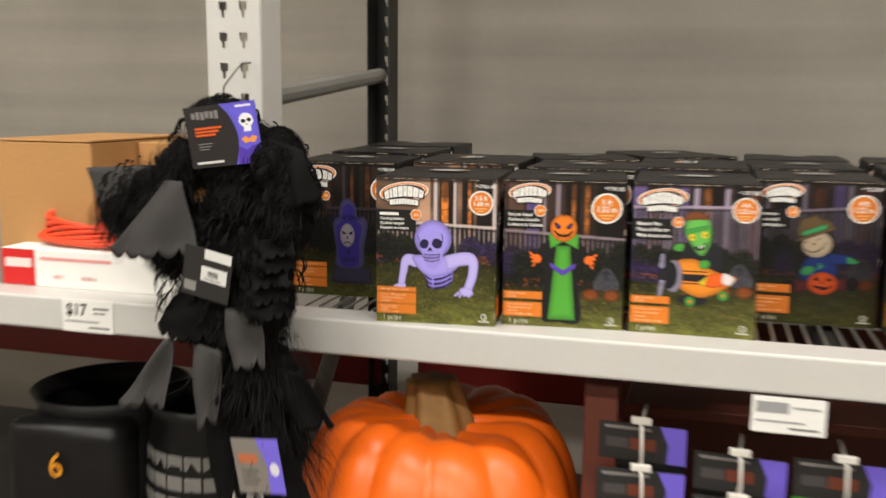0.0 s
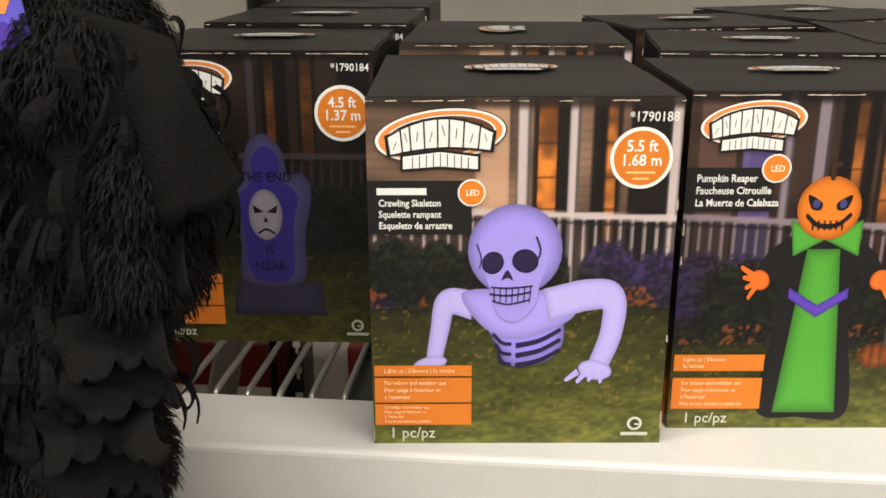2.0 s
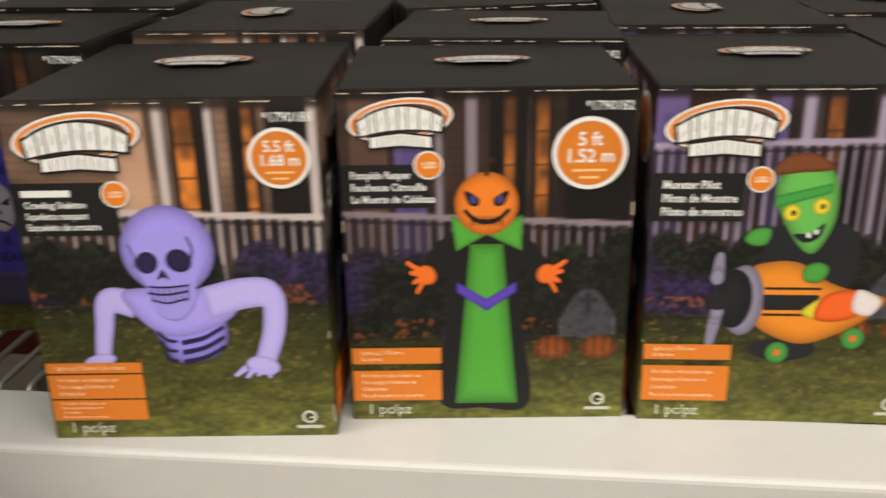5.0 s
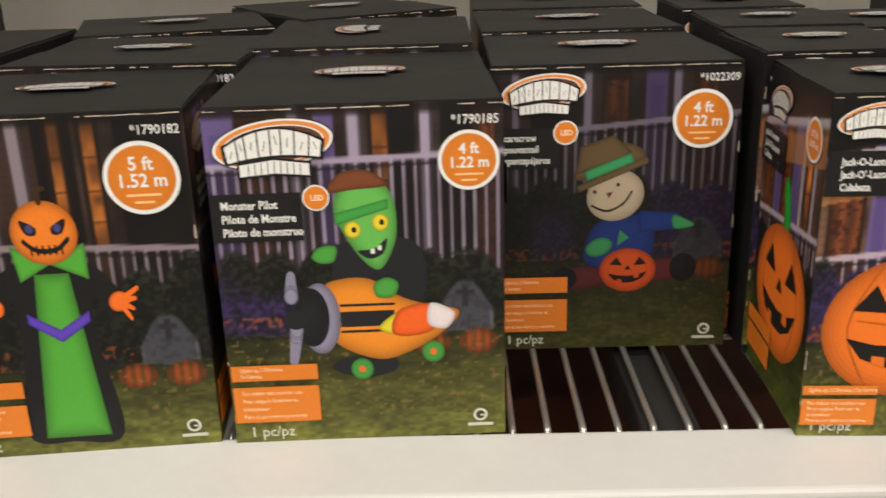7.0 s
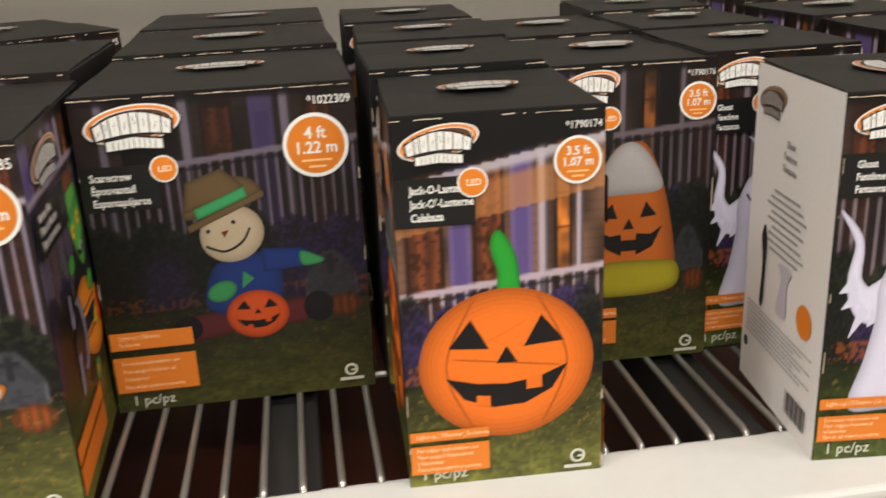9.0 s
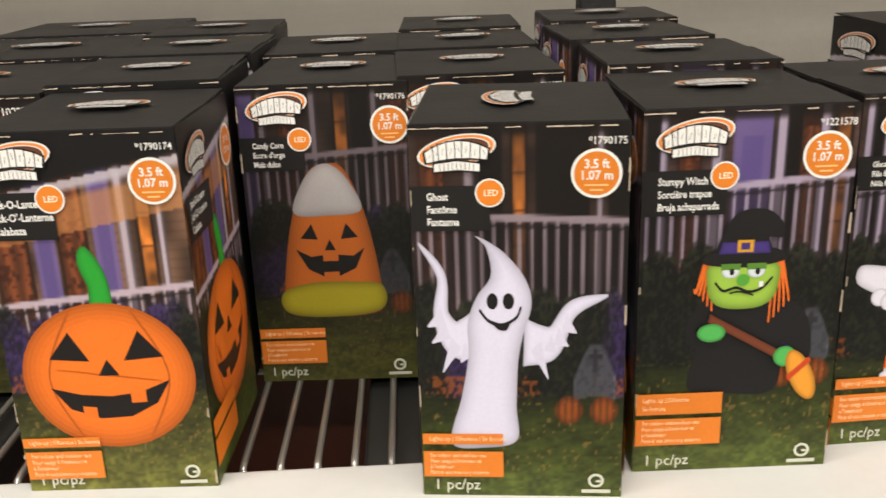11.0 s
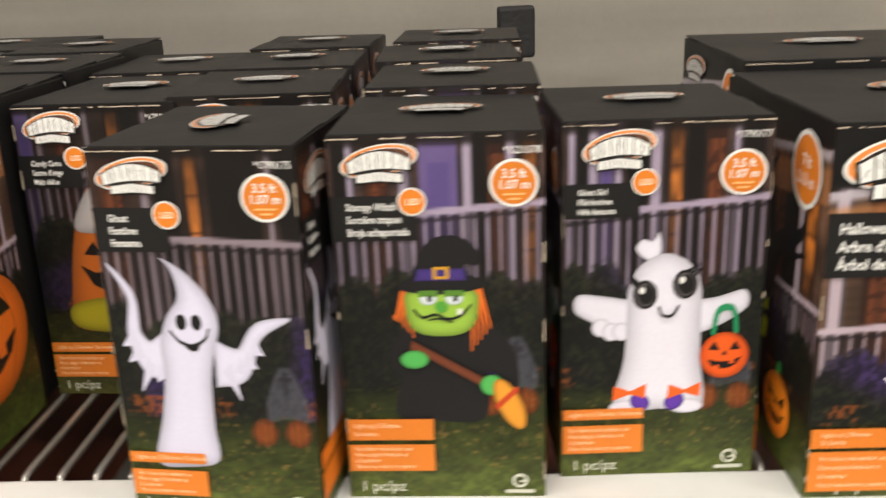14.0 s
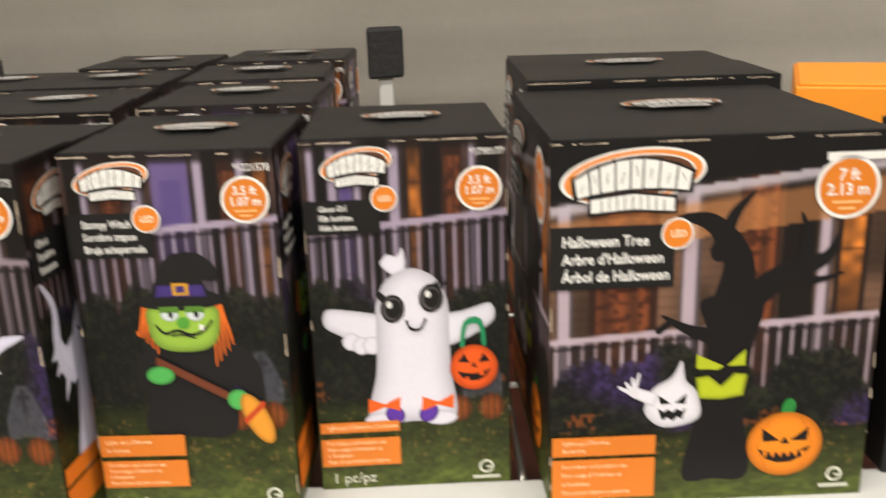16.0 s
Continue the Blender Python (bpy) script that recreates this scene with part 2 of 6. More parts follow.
    def blob(self, pts, ink, shade=1.0):
        """A closed, smooth outline through the points."""
        p = list(pts)
        ring = self.curve(p[-1:] + p + p[:2], 6)[6:-6]
        mx, mz = sum(q[0] for q in p) / len(p), sum(q[1] for q in p) / len(p)
        turn = [(q[0] - mx) * (r[1] - mz) - (q[1] - mz) * (r[0] - mx) for q, r in zip(ring, ring[1:] + ring[:1])]
        if shade != 1.0 and (min(turn) > 0 or max(turn) < 0):
            if self.puffed:
                self.fan(ring, ink)
                return
            self.fan(ring, tuple(k * shade ** 1.6 for k in ink))
            self.fan([(mx + 0.96 * (x - mx), mz + 0.96 * (z - mz)) for x, z in ring], ink, (mx - 0.01, mz + 0.01), shade ** 1.6)
        else:
            self.fan(ring, ink)

    def place(self, su, ou, sv, ov):
        """Stretches and shifts all that is drawn so far."""
        self.verts = [(ou + su * x, y, ov + sv * z) for x, y, z in self.verts]

    def mesh(self, name):
        if self.w:
            self.verts = [((x - 0.5) * self.w, y, z * self.h) for x, y, z in self.verts]
        me = bpy.data.meshes.new(name)
        me.from_pydata(self.verts, [], self.faces)
        at = me.attributes.new("ink", "FLOAT_COLOR", "POINT")
        at.data.foreach_set("color", np.array(self.inks, dtype=np.float32).ravel())
        me.materials.append(PRINT)
        me.update()
        return me


TEXTS = {}


def text_mesh(words, size, align="LEFT", bold=0.012):
    key = (words, round(size, 5), align, bold)
    if key not in TEXTS:
        cu = bpy.data.curves.new("lettering", "FONT")
        cu.body, cu.size, cu.align_x, cu.offset, cu.resolution_u = words, size, align, bold * size, 2
        ob = bpy.data.objects.new("lettering", cu)
        scene.collection.objects.link(ob)
        me = bpy.data.meshes.new_from_object(ob.evaluated_get(bpy.context.evaluated_depsgraph_get()))
        bpy.data.objects.remove(ob)
        TEXTS[key] = me
    return TEXTS[key]


def letters(art, words, size, x, z, ink, align="LEFT", bold=0.012, narrow=0.92, metres=None):
    """Sets words into the artwork as flat shapes (size, x, z in metres from the lower middle of the front)."""
    me = text_mesh(words, size, align, bold)
    y = -art.level * LIFT
    n = len(art.verts)
    w, h = metres
    c = (*lin(ink), 1)
    for v in me.vertices:
        art.verts.append(((x + v.co.x * narrow) / w + 0.5, y, (z + v.co.y) / h))
        art.inks.append(c)
    for f in me.polygons:
        art.faces.append(tuple(n + i for i in f.vertices))


# ---- the night-porch photograph behind every figure ----
def smooth_noise(u, v, fx, fy, seed):
    rng = np.random.RandomState(seed)
    g = rng.rand(int(fy) + 3, int(fx) + 3)
    x, y = u * fx, v * fy
    i, j = x.astype(int), y.astype(int)
    a, b = x - i, y - j
    a, b = a * a * (3 - 2 * a), b * b * (3 - 2 * b)
    return g[j, i] * (1 - a) * (1 - b) + g[j, i + 1] * a * (1 - b) + g[j + 1, i] * (1 - a) * b + g[j + 1, i + 1] * a * b


# scarecrow and candy corn pictures: shade on the set-back boxes, put into the ink
SHADE_DIM = {"front_picture57": 0.62, "front_picture77": 0.72}


def photo(name, w, h, style, seed, porch):
    """A fine grid of ink: lawn below, dark shrubs, then railing, posts and lit windows of a porch.
    porch: heights of the lawn, the shrubs and the rail, the rail's slope, then upright bands of the house front (kind, place, half width)."""
    nx, nz = int(w / 0.00115), int(h / 0.0015)
    u, v = np.meshgrid(np.linspace(0, 1, nx + 1), np.linspace(0, 1, nz + 1))
    rng = np.random.RandomState(seed)
    # the dark style has the tombstone box's shade mixed into its tones
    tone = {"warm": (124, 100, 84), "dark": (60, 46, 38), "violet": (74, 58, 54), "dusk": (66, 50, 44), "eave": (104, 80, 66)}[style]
    col = np.empty(u.shape + (3,))

    def ink(mask, rgb, amount=1.0):
        k = (np.clip(mask, 0, 1) * amount)[..., None]
        col[:] = col * (1 - k) + np.array(rgb, float) * k

    def band(x, c, half, soft=0.012):
        return np.clip((half + soft - np.abs(x - c)) / soft, 0, 1)

    col[:] = np.array(tone, float)
    n1, n2, n3 = smooth_noise(u, v, 9, 12, seed), smooth_noise(u, v, 26, 34, seed + 1), smooth_noise(u, v, 55, 90, seed + 2)
    col *= (0.62 + 0.7 * n1)[..., None]
    lawn, hedge, rail, slope, bands = porch
    # clapboard wall, then the upright bands: panels, doors, windows and curtains, and last the posts before them
    col *= (0.94 + 0.08 * (np.abs((v * 40) % 1.0 - 0.5) > 0.14))[..., None]
    post = {"warm": (206, 192, 190), "dark": (92, 82, 86), "violet": (174, 161, 180), "dusk": (150, 136, 144), "eave": (190, 174, 184)}[style]
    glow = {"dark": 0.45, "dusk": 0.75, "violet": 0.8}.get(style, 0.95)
    for kind, c, half in sorted(bands, key=lambda q: q[0] == "P"):
        here = band(u, c, half, 0.006) * (v > hedge - 0.1)
        if kind == "W":
            ink(here, tuple(min(q * 1.75, 215) for q in tone), 0.8)
        elif kind == "D":
            ink(here, (24, 19, 18), 0.9)
        elif kind == "V":
            ink(here, (122, 106, 160) if style != "dark" else (60, 50, 84), 0.85)
            ink(here * band(u, c, half * 0.55, 0.006) * (v < 0.93), (92, 76, 134), 0.5)
        elif kind == "C":
            ink(here, (58, 36, 28), 0.95)
            fold = 0.55 + 0.45 * np.cos((u - c) / half * 7.0 + 3.0 * n1)
            ink(band(u, c, half * 0.78, 0.006) * (v > hedge) * (v < 0.95) * (0.35 + 0.65 * fold), (158, 92, 56), 0.85 * glow)
            ink(here * np.clip((n3 - 0.6) * 7, 0, 1), (62, 34, 26), 0.7)
        elif kind == "A":
            ink(band(u, c, half + 0.016, 0.005) * (v > hedge), (38, 26, 22), 0.9)
            warm = (0.45 + 0.7 * n2) * np.clip(1.3 - np.abs(v - 0.78) / 0.24, 0.25, 1)
            ink(here * warm, (240, 152, 70), glow)
            for bar in (0.70, 0.79, 0.88):
                ink(here * band(v, bar, 0.002, 0.003), (70, 42, 30), 0.6)
        else:
            ink(band(u, c, half + 0.005, 0.004) * (v > hedge - 0.1), tuple(q * 0.5 for q in post), 0.9)
            ink(band(u, c - 0.003, half * 0.8, 0.004) * (v > hedge - 0.1), post, 0.95)
    ink(np.clip((v - 0.965) * 60, 0, 1), tuple(q * 0.4 for q in tone), 0.8)
    # railing with its pickets
    lean = rail + slope * (u - 0.5)
    ink((v > hedge - 0.05) * (v < lean), (34, 27, 32), 0.52)
    pitch = 25.0 if w > 0.16 else 17.0
    saw = np.abs(((u * pitch) % 1.0) - 0.5)
    ink(np.clip((0.17 - saw) * 12, 0, 1) * (v > hedge - 0.06) * (v < lean), post, 0.70 + 0.25 * n1)
    ink(band(v, lean - 0.021, 0.003, 0.003), (30, 24, 28), 0.6)
    ink(band(v, lean, 0.007, 0.004), post, 0.97)
    if style == "eave":
        top = 0.80 + 0.10 * u
        ink(np.clip((v - top - 0.03) * 60, 0, 1), (24, 22, 23))
        ink(np.clip((v - top) * 60, 0, 1) * (v < top + 0.034), (188, 180, 188), 0.92)
        ink(np.clip((top - v) * 60, 0, 1) * (v > top - 0.1), (200, 142, 92), 0.62)
    # shrubs
    leafy = smooth_noise(u, v, 80, 105, seed + 12)
    edge = np.full(u.shape, hedge - 0.04)
    for k in range(6):
        c, r = (k + 0.2 + 0.6 * rng.rand()) / 6, 0.09 + 0.05 * rng.rand()
        edge = np.maximum(edge, hedge - 0.06 + (0.10 + 0.06 * rng.rand()) * np.sqrt(np.clip(1 - ((u - c) / r) ** 2, 0, 1)))
    edge = edge + 0.022 * (leafy - 0.5) + 0.012 * n3
    leaf = np.clip((edge - v) * 60, 0, 1)
    ink(leaf, (22, 23, 19))
    leaf = leaf * (v > lawn)
    crown = np.clip(1 - (edge - v) / 0.10, 0, 1)
    ink(leaf * np.clip((leafy - 0.55) * 6, 0, 1) * (0.35 + 0.65 * crown), (78, 78, 62), 0.75)
    ink(leaf * np.clip((n3 - 0.62) * 6, 0, 1), (52, 56, 40), 0.7)
    ink(leaf * np.clip((smooth_noise(u, v, 4, 5, seed + 14) - 0.6) * 5, 0, 1) * (0.3 + 0.9 * leafy), (92, 62, 150), 0.55)
    ink(leaf * (v < lawn + 0.06) * np.clip((leafy * n1 - 0.36) * 8, 0, 1), (168, 92, 40), 0.65)
    # lawn
    g = np.clip((lawn + 0.02 * n2 - v) * 40, 0, 1)
    if style in ("dusk", "violet"):
        stone = np.clip((0.105 - np.abs(u - 0.86)) * 90, 0, 1) * np.clip((lawn + 0.155 - 1.6 * np.clip(np.abs(u - 0.86) - 0.02, 0, 1) ** 1.4 * 2 - v) * 90, 0, 1) * (v > lawn - 0.06)
        ink(stone, (84, 84, 92), 0.92)
        ink(stone * (np.abs(u - 0.86) > 0.092), (128, 126, 134), 0.6)
        ink(stone * np.maximum(band(u, 0.86, 0.008, 0.006) * band(v, lawn + 0.105, 0.03, 0.006), band(u, 0.86, 0.03, 0.006) * band(v, lawn + 0.115, 0.005, 0.004)), (44, 42, 48), 0.8)
        ink(stone * (n3 > 0.6), (60, 60, 66), 0.5)
    ink(g, (100, 100, 50) if seed < 80 else (80, 88, 42))
    streak = 0.55 * smooth_noise(u, v, 46, 120, seed + 7) + 0.45 * smooth_noise(u, v, 9, 34, seed + 8)
    fall = 0.55 + 0.62 * np.clip((lawn - v) / lawn, 0, 1)
    col[:] = np.where(g[..., None] > 0.4, col * ((0.68 + 0.64 * streak) * fall)[..., None], col)
    if style in ("dusk", "violet"):
        for pu, pv in ((0.735, lawn - 0.035), (0.905, lawn - 0.035)):
            ball = np.hypot((u - pu) / 0.072, (v - pv) / 0.042)
            ink(np.clip((1 - ball) * 9, 0, 1) * (0.75 + 0.25 * np.cos((u - pu) * 190)), (170, 86, 40), 0.92)
            ink(np.clip((1 - ball) * 9, 0, 1) * np.clip(ball - 0.5, 0, 1), (40, 20, 14), 0.9)
    ink(g * (smooth_noise(u, v, 70, 110, seed + 9) > 0.86) * (v > 0.08), (150, 122, 70), 0.6)
    # last scaling darkens the ink of set-back boxes in place of shade
    col = 255 * np.clip(col / 255, 0, 1) ** 1.18 * SHADE_DIM.get(name + str(seed), 1.0) * (1.0 if style != "dark" else 0.72)
    a, b = np.meshgrid(np.arange(nx), np.arange(nz))
    i = (b * (nx + 1) + a).ravel()
    faces = np.stack([i, i + 1, i + nx + 2, i + nx + 1], 1)
    me = bpy.data.meshes.new(name)
    pts = np.stack([((u - 0.5) * w).ravel(), np.full(u.size, -LIFT * 0.5), (v * h).ravel()], 1)
    me.from_pydata(pts.tolist(), [], faces.tolist())
    c = np.clip(col, 0, 255).reshape(-1, 3) / 255
    c = np.where(c <= 0.04045, c / 12.92, ((c + 0.055) / 1.055) ** 2.4)
    at = me.attributes.new("ink", "FLOAT_COLOR", "POINT")
    at.data.foreach_set("color", np.concatenate([c, np.ones((len(c), 1))], 1).astype(np.float32).ravel())
    me.materials.append(PRINT)
    return me


WHITE, ORANGE, BLACK = (230, 228, 224), (220, 126, 40), (24, 23, 23)
INKS = dict(lilac=(160, 148, 232), bone=(196, 190, 240))


# ---- the figures, in fractions of the front ----
def fig_tombstone(a):
    s, p = (88, 82, 130), (62, 50, 142)
    a.fan([(0.38, 0.07), (0.78, 0.07), (0.76, 0.19), (0.40, 0.19)], (62, 58, 82))
    a.blob([(0.44, 0.19), (0.68, 0.19), (0.70, 0.35), (0.735, 0.51), (0.70, 0.57), (0.64, 0.575), (0.62, 0.65), (0.55, 0.705), (0.48, 0.67), (0.455, 0.575), (0.41, 0.53), (0.405, 0.47), (0.43, 0.33)], s, 0.8)
    a.up()
    a.puffed = False
    a.blob([(0.475, 0.21), (0.635, 0.21), (0.655, 0.39), (0.675, 0.50), (0.615, 0.55), (0.60, 0.63), (0.55, 0.665), (0.50, 0.63), (0.485, 0.54), (0.435, 0.49), (0.45, 0.35)], p)
    a.puffed = True
    a.up()
    a.ell(0.54, 0.43, 0.070, 0.088, (166, 158, 172), shade=0.8)
    a.up()
    a.fan([(0.488, 0.465), (0.535, 0.440), (0.495, 0.435)], BLACK)
    a.fan([(0.592, 0.465), (0.545, 0.440), (0.585, 0.435)], BLACK)
    a.fan([(0.540, 0.425), (0.550, 0.405), (0.530, 0.405)], BLACK)
    a.line(a.curve([(0.505, 0.365), (0.54, 0.38), (0.575, 0.365)]), 0.008, BLACK)
    for words, z in (("THE END", 0.545), ("IS", 0.295), ("NEAR", 0.235)):
        letters(a, words, 0.0115, 0.05 * a.w, z * a.h, (30, 26, 56), "CENTER", 0.01, metres=(a.w, a.h))


def fig_skeleton(a):
    L, B, D = (148, 134, 226), (182, 170, 238), (38, 32, 66)
    a.line(a.curve([(0.35, 0.40), (0.26, 0.41), (0.235, 0.33), (0.215, 0.24)]), 0.085, B, 0.055)
    a.ell(0.20, 0.225, 0.06, 0.022, B, 10)
    a.blob([(0.37, 0.42), (0.62, 0.44), (0.66, 0.36), (0.66, 0.28), (0.60, 0.23), (0.48, 0.22), (0.42, 0.30)], L, 0.85)
    a.blob([(0.31, 0.435), (0.45, 0.45), (0.60, 0.445), (0.72, 0.45), (0.70, 0.37), (0.60, 0.32), (0.48, 0.30), (0.38, 0.34)], (164, 150, 232), 0.9)
    a.line(a.curve([(0.60, 0.40), (0.74, 0.43), (0.83, 0.42), (0.83, 0.32), (0.79, 0.22)]), 0.10, B, 0.07)
    a.ell(0.78, 0.205, 0.06, 0.03, B, -8)
    for k in range(4):
        a.line([(0.72 + 0.03 * k, 0.20), (0.68 + 0.04 * k, 0.175 - 0.006 * (k % 2))], 0.022, B, 0.012)
    a.up()
    for k in range(3):
        z = 0.315 - 0.03 * k
        a.line(a.curve([(0.50, z - 0.035), (0.58, z - 0.02), (0.65, z + 0.012)]), 0.016, D, 0.012)
        a.line(a.curve([(0.42 + 0.01 * k, z), (0.45, z - 0.025), (0.48, z - 0.03)]), 0.012, D, 0.01)
    a.ell(0.49, 0.56, 0.16, 0.13, (156, 143, 228), shade=0.86)
    a.puffed = False
    a.blob([(0.37, 0.56), (0.40, 0.60), (0.56, 0.61), (0.60, 0.54), (0.575, 0.46), (0.56, 0.40), (0.50, 0.355), (0.44, 0.37), (0.41, 0.44)], (162, 149, 231))
    a.puffed = True
    a.up()
    a.ell(0.415, 0.525, 0.038, 0.032, D, 12)
    a.ell(0.525, 0.53, 0.045, 0.034, D, -6)
    a.blob([(0.445, 0.475), (0.465, 0.505), (0.485, 0.475), (0.465, 0.482)], D)
    a.line(a.curve([(0.405, 0.435), (0.47, 0.43), (0.545, 0.44)]), 0.006, D)
    a.line(a.curve([(0.41, 0.455), (0.47, 0.452), (0.55, 0.458)]), 0.005, D)
    a.line(a.curve([(0.415, 0.415), (0.47, 0.405), (0.54, 0.418)]), 0.005, D)
    for k in range(7):
        a.line([(0.42 + 0.021 * k, 0.455), (0.422 + 0.02 * k, 0.412)], 0.004, D)
    a.line(a.curve([(0.56, 0.60), (0.575, 0.565), (0.57, 0.54)]), 0.006, D)
    a.line(a.curve([(0.36, 0.58), (0.375, 0.54), (0.37, 0.51)]), 0.004, D)


def fig_pumpkin_reaper(a):
    g, k, v, o = (80, 158, 56), (26, 25, 26), (92, 64, 176), (238, 112, 38)
    a.blob([(0.32, 0.06), (0.36, 0.30), (0.39, 0.55), (0.62, 0.55), (0.66, 0.30), (0.70, 0.05), (0.50, 0.035)], k)
    a.line(a.curve([(0.42, 0.52), (0.33, 0.48), (0.29, 0.43)]), 0.09, k, 0.075)
    a.line(a.curve([(0.60, 0.52), (0.68, 0.49), (0.74, 0.44)]), 0.09, k, 0.075)
    a.up()
    a.fan([(0.39, 0.05), (0.65, 0.05), (0.585, 0.52), (0.455, 0.52)], g, (0.52, 0.24), 0.82)
    a.fan([(0.40, 0.50), (0.52, 0.545), (0.38, 0.60)], g)
    a.fan([(0.66, 0.50), (0.52, 0.545), (0.66, 0.60)], g)
    for s in (-1, 1):
        cx = 0.52 + s * 0.24
        a.ell(cx, 0.435, 0.04, 0.028, o, 10 * s)
        for i in range(4):
            a.line([(cx, 0.435), (cx + s * (0.075 - 0.012 * i), 0.47 - 0.028 * i)], 0.022, o, 0.012)
    a.up()
    a.fan([(0.40, 0.415), (0.52, 0.365), (0.64, 0.415), (0.64, 0.385), (0.52, 0.33), (0.40, 0.385)], v)
    a.ell(0.52, 0.63, 0.125, 0.085, (230, 124, 40), shade=0.86)
    a.line(a.curve([(0.52, 0.71), (0.52, 0.74), (0.545, 0.745)]), 0.022, (60, 40, 24), 0.012)
    a.up()
    for s in (-1, 1):
        a.blob([(0.52 + s * 0.085, 0.665), (0.52 + s * 0.03, 0.645), (0.52 + s * 0.035, 0.625), (0.52 + s * 0.07, 0.63)], k)
        a.ell(0.52 + s * 0.052, 0.642, 0.014, 0.012, (70, 66, 120))
    a.line(a.curve([(0.435, 0.612), (0.475, 0.588), (0.52, 0.582), (0.565, 0.588), (0.605, 0.612)]), 0.013, k)
    for i in range(6):
        a.line([(0.462 + 0.023 * i, 0.598), (0.464 + 0.023 * i, 0.574)], 0.007, k)


def fig_monster_pilot(a):
    o, k, gr, g, lg = (226, 136, 40), (34, 34, 38), (136, 130, 152), (74, 150, 62), (100, 176, 80)
    a.blob([(0.40, 0.52), (0.44, 0.60), (0.70, 0.60), (0.74, 0.44), (0.62, 0.40), (0.42, 0.44)], k)
    a.blob([(0.33, 0.56), (0.36, 0.59), (0.42, 0.59), (0.41, 0.545), (0.36, 0.54)], g, 0.85)
    a.blob([(0.42, 0.70), (0.46, 0.78), (0.56, 0.79), (0.63, 0.74), (0.64, 0.62), (0.59, 0.525), (0.54, 0.525), (0.47, 0.60)], lg, 0.84)
    a.blob([(0.40, 0.755), (0.45, 0.81), (0.55, 0.815), (0.61, 0.77), (0.50, 0.76)], (116, 66, 38), 0.85)
    a.up()
    a.fan([(0.425, 0.655), (0.615, 0.70), (0.615, 0.73), (0.42, 0.69)], (66, 150, 66))
    a.ell(0.485, 0.64, 0.03, 0.026, (222, 200, 50))
    a.ell(0.585, 0.66, 0.03, 0.026, (222, 200, 50))
    a.blob([(0.50, 0.575), (0.56, 0.58), (0.605, 0.61), (0.59, 0.565), (0.54, 0.55)], k)
    a.ell(0.49, 0.64, 0.009, 0.009, k)
    a.ell(0.59, 0.66, 0.009, 0.009, k)
    a.quad(0.545, 0.56, 0.565, 0.58, WHITE)
    a.quad(0.572, 0.585, 0.575, 0.59, WHITE)
    a.blob([(0.38, 0.20), (0.44, 0.235), (0.60, 0.235), (0.62, 0.19), (0.50, 0.165)], k)
    a.blob([(0.36, 0.46), (0.44, 0.49), (0.54, 0.485), (0.64, 0.43), (0.74, 0.40), (0.86, 0.375), (0.80, 0.31), (0.68, 0.25), (0.56, 0.225), (0.42, 0.27), (0.36, 0.34)], o, 0.86)
    a.up()
    a.quad(0.42, 0.62, 0.335, 0.385, k)
    a.line([(0.42, 0.405), (0.62, 0.405)], 0.008, k)
    a.line([(0.42, 0.32), (0.62, 0.32)], 0.008, k)
    a.blob([(0.56, 0.33), (0.64, 0.38), (0.66, 0.335), (0.62, 0.305)], (214, 200, 50))
    a.blob([(0.61, 0.31), (0.64, 0.385), (0.76, 0.40), (0.78, 0.33), (0.70, 0.30)], (236, 96, 34), 0.9)
    a.blob([(0.745, 0.335), (0.75, 0.40), (0.80, 0.395), (0.845, 0.365), (0.81, 0.32)], (220, 208, 208), 0.88)
    a.ell(0.345, 0.365, 0.075, 0.115, gr, shade=0.7)
    a.ell(0.315, 0.37, 0.065, 0.095, k, shade=0.7)
    a.line(a.curve([(0.235, 0.22), (0.255, 0.33)]), 0.03, gr, 0.05)
    a.line(a.curve([(0.25, 0.51), (0.245, 0.44)]), 0.028, gr, 0.052)
    a.ell(0.255, 0.365, 0.04, 0.032, k)
    a.blob([(0.55, 0.47), (0.60, 0.49), (0.64, 0.47), (0.62, 0.43), (0.56, 0.43)], g, 0.85)
    for cx, cz in ((0.49, 0.195), (0.76, 0.245)):
        a.ell(cx, cz, 0.042, 0.036, (70, 142, 62), shade=0.8)
        a.up()
        a.ell(cx, cz, 0.012, 0.011, (228, 104, 40))


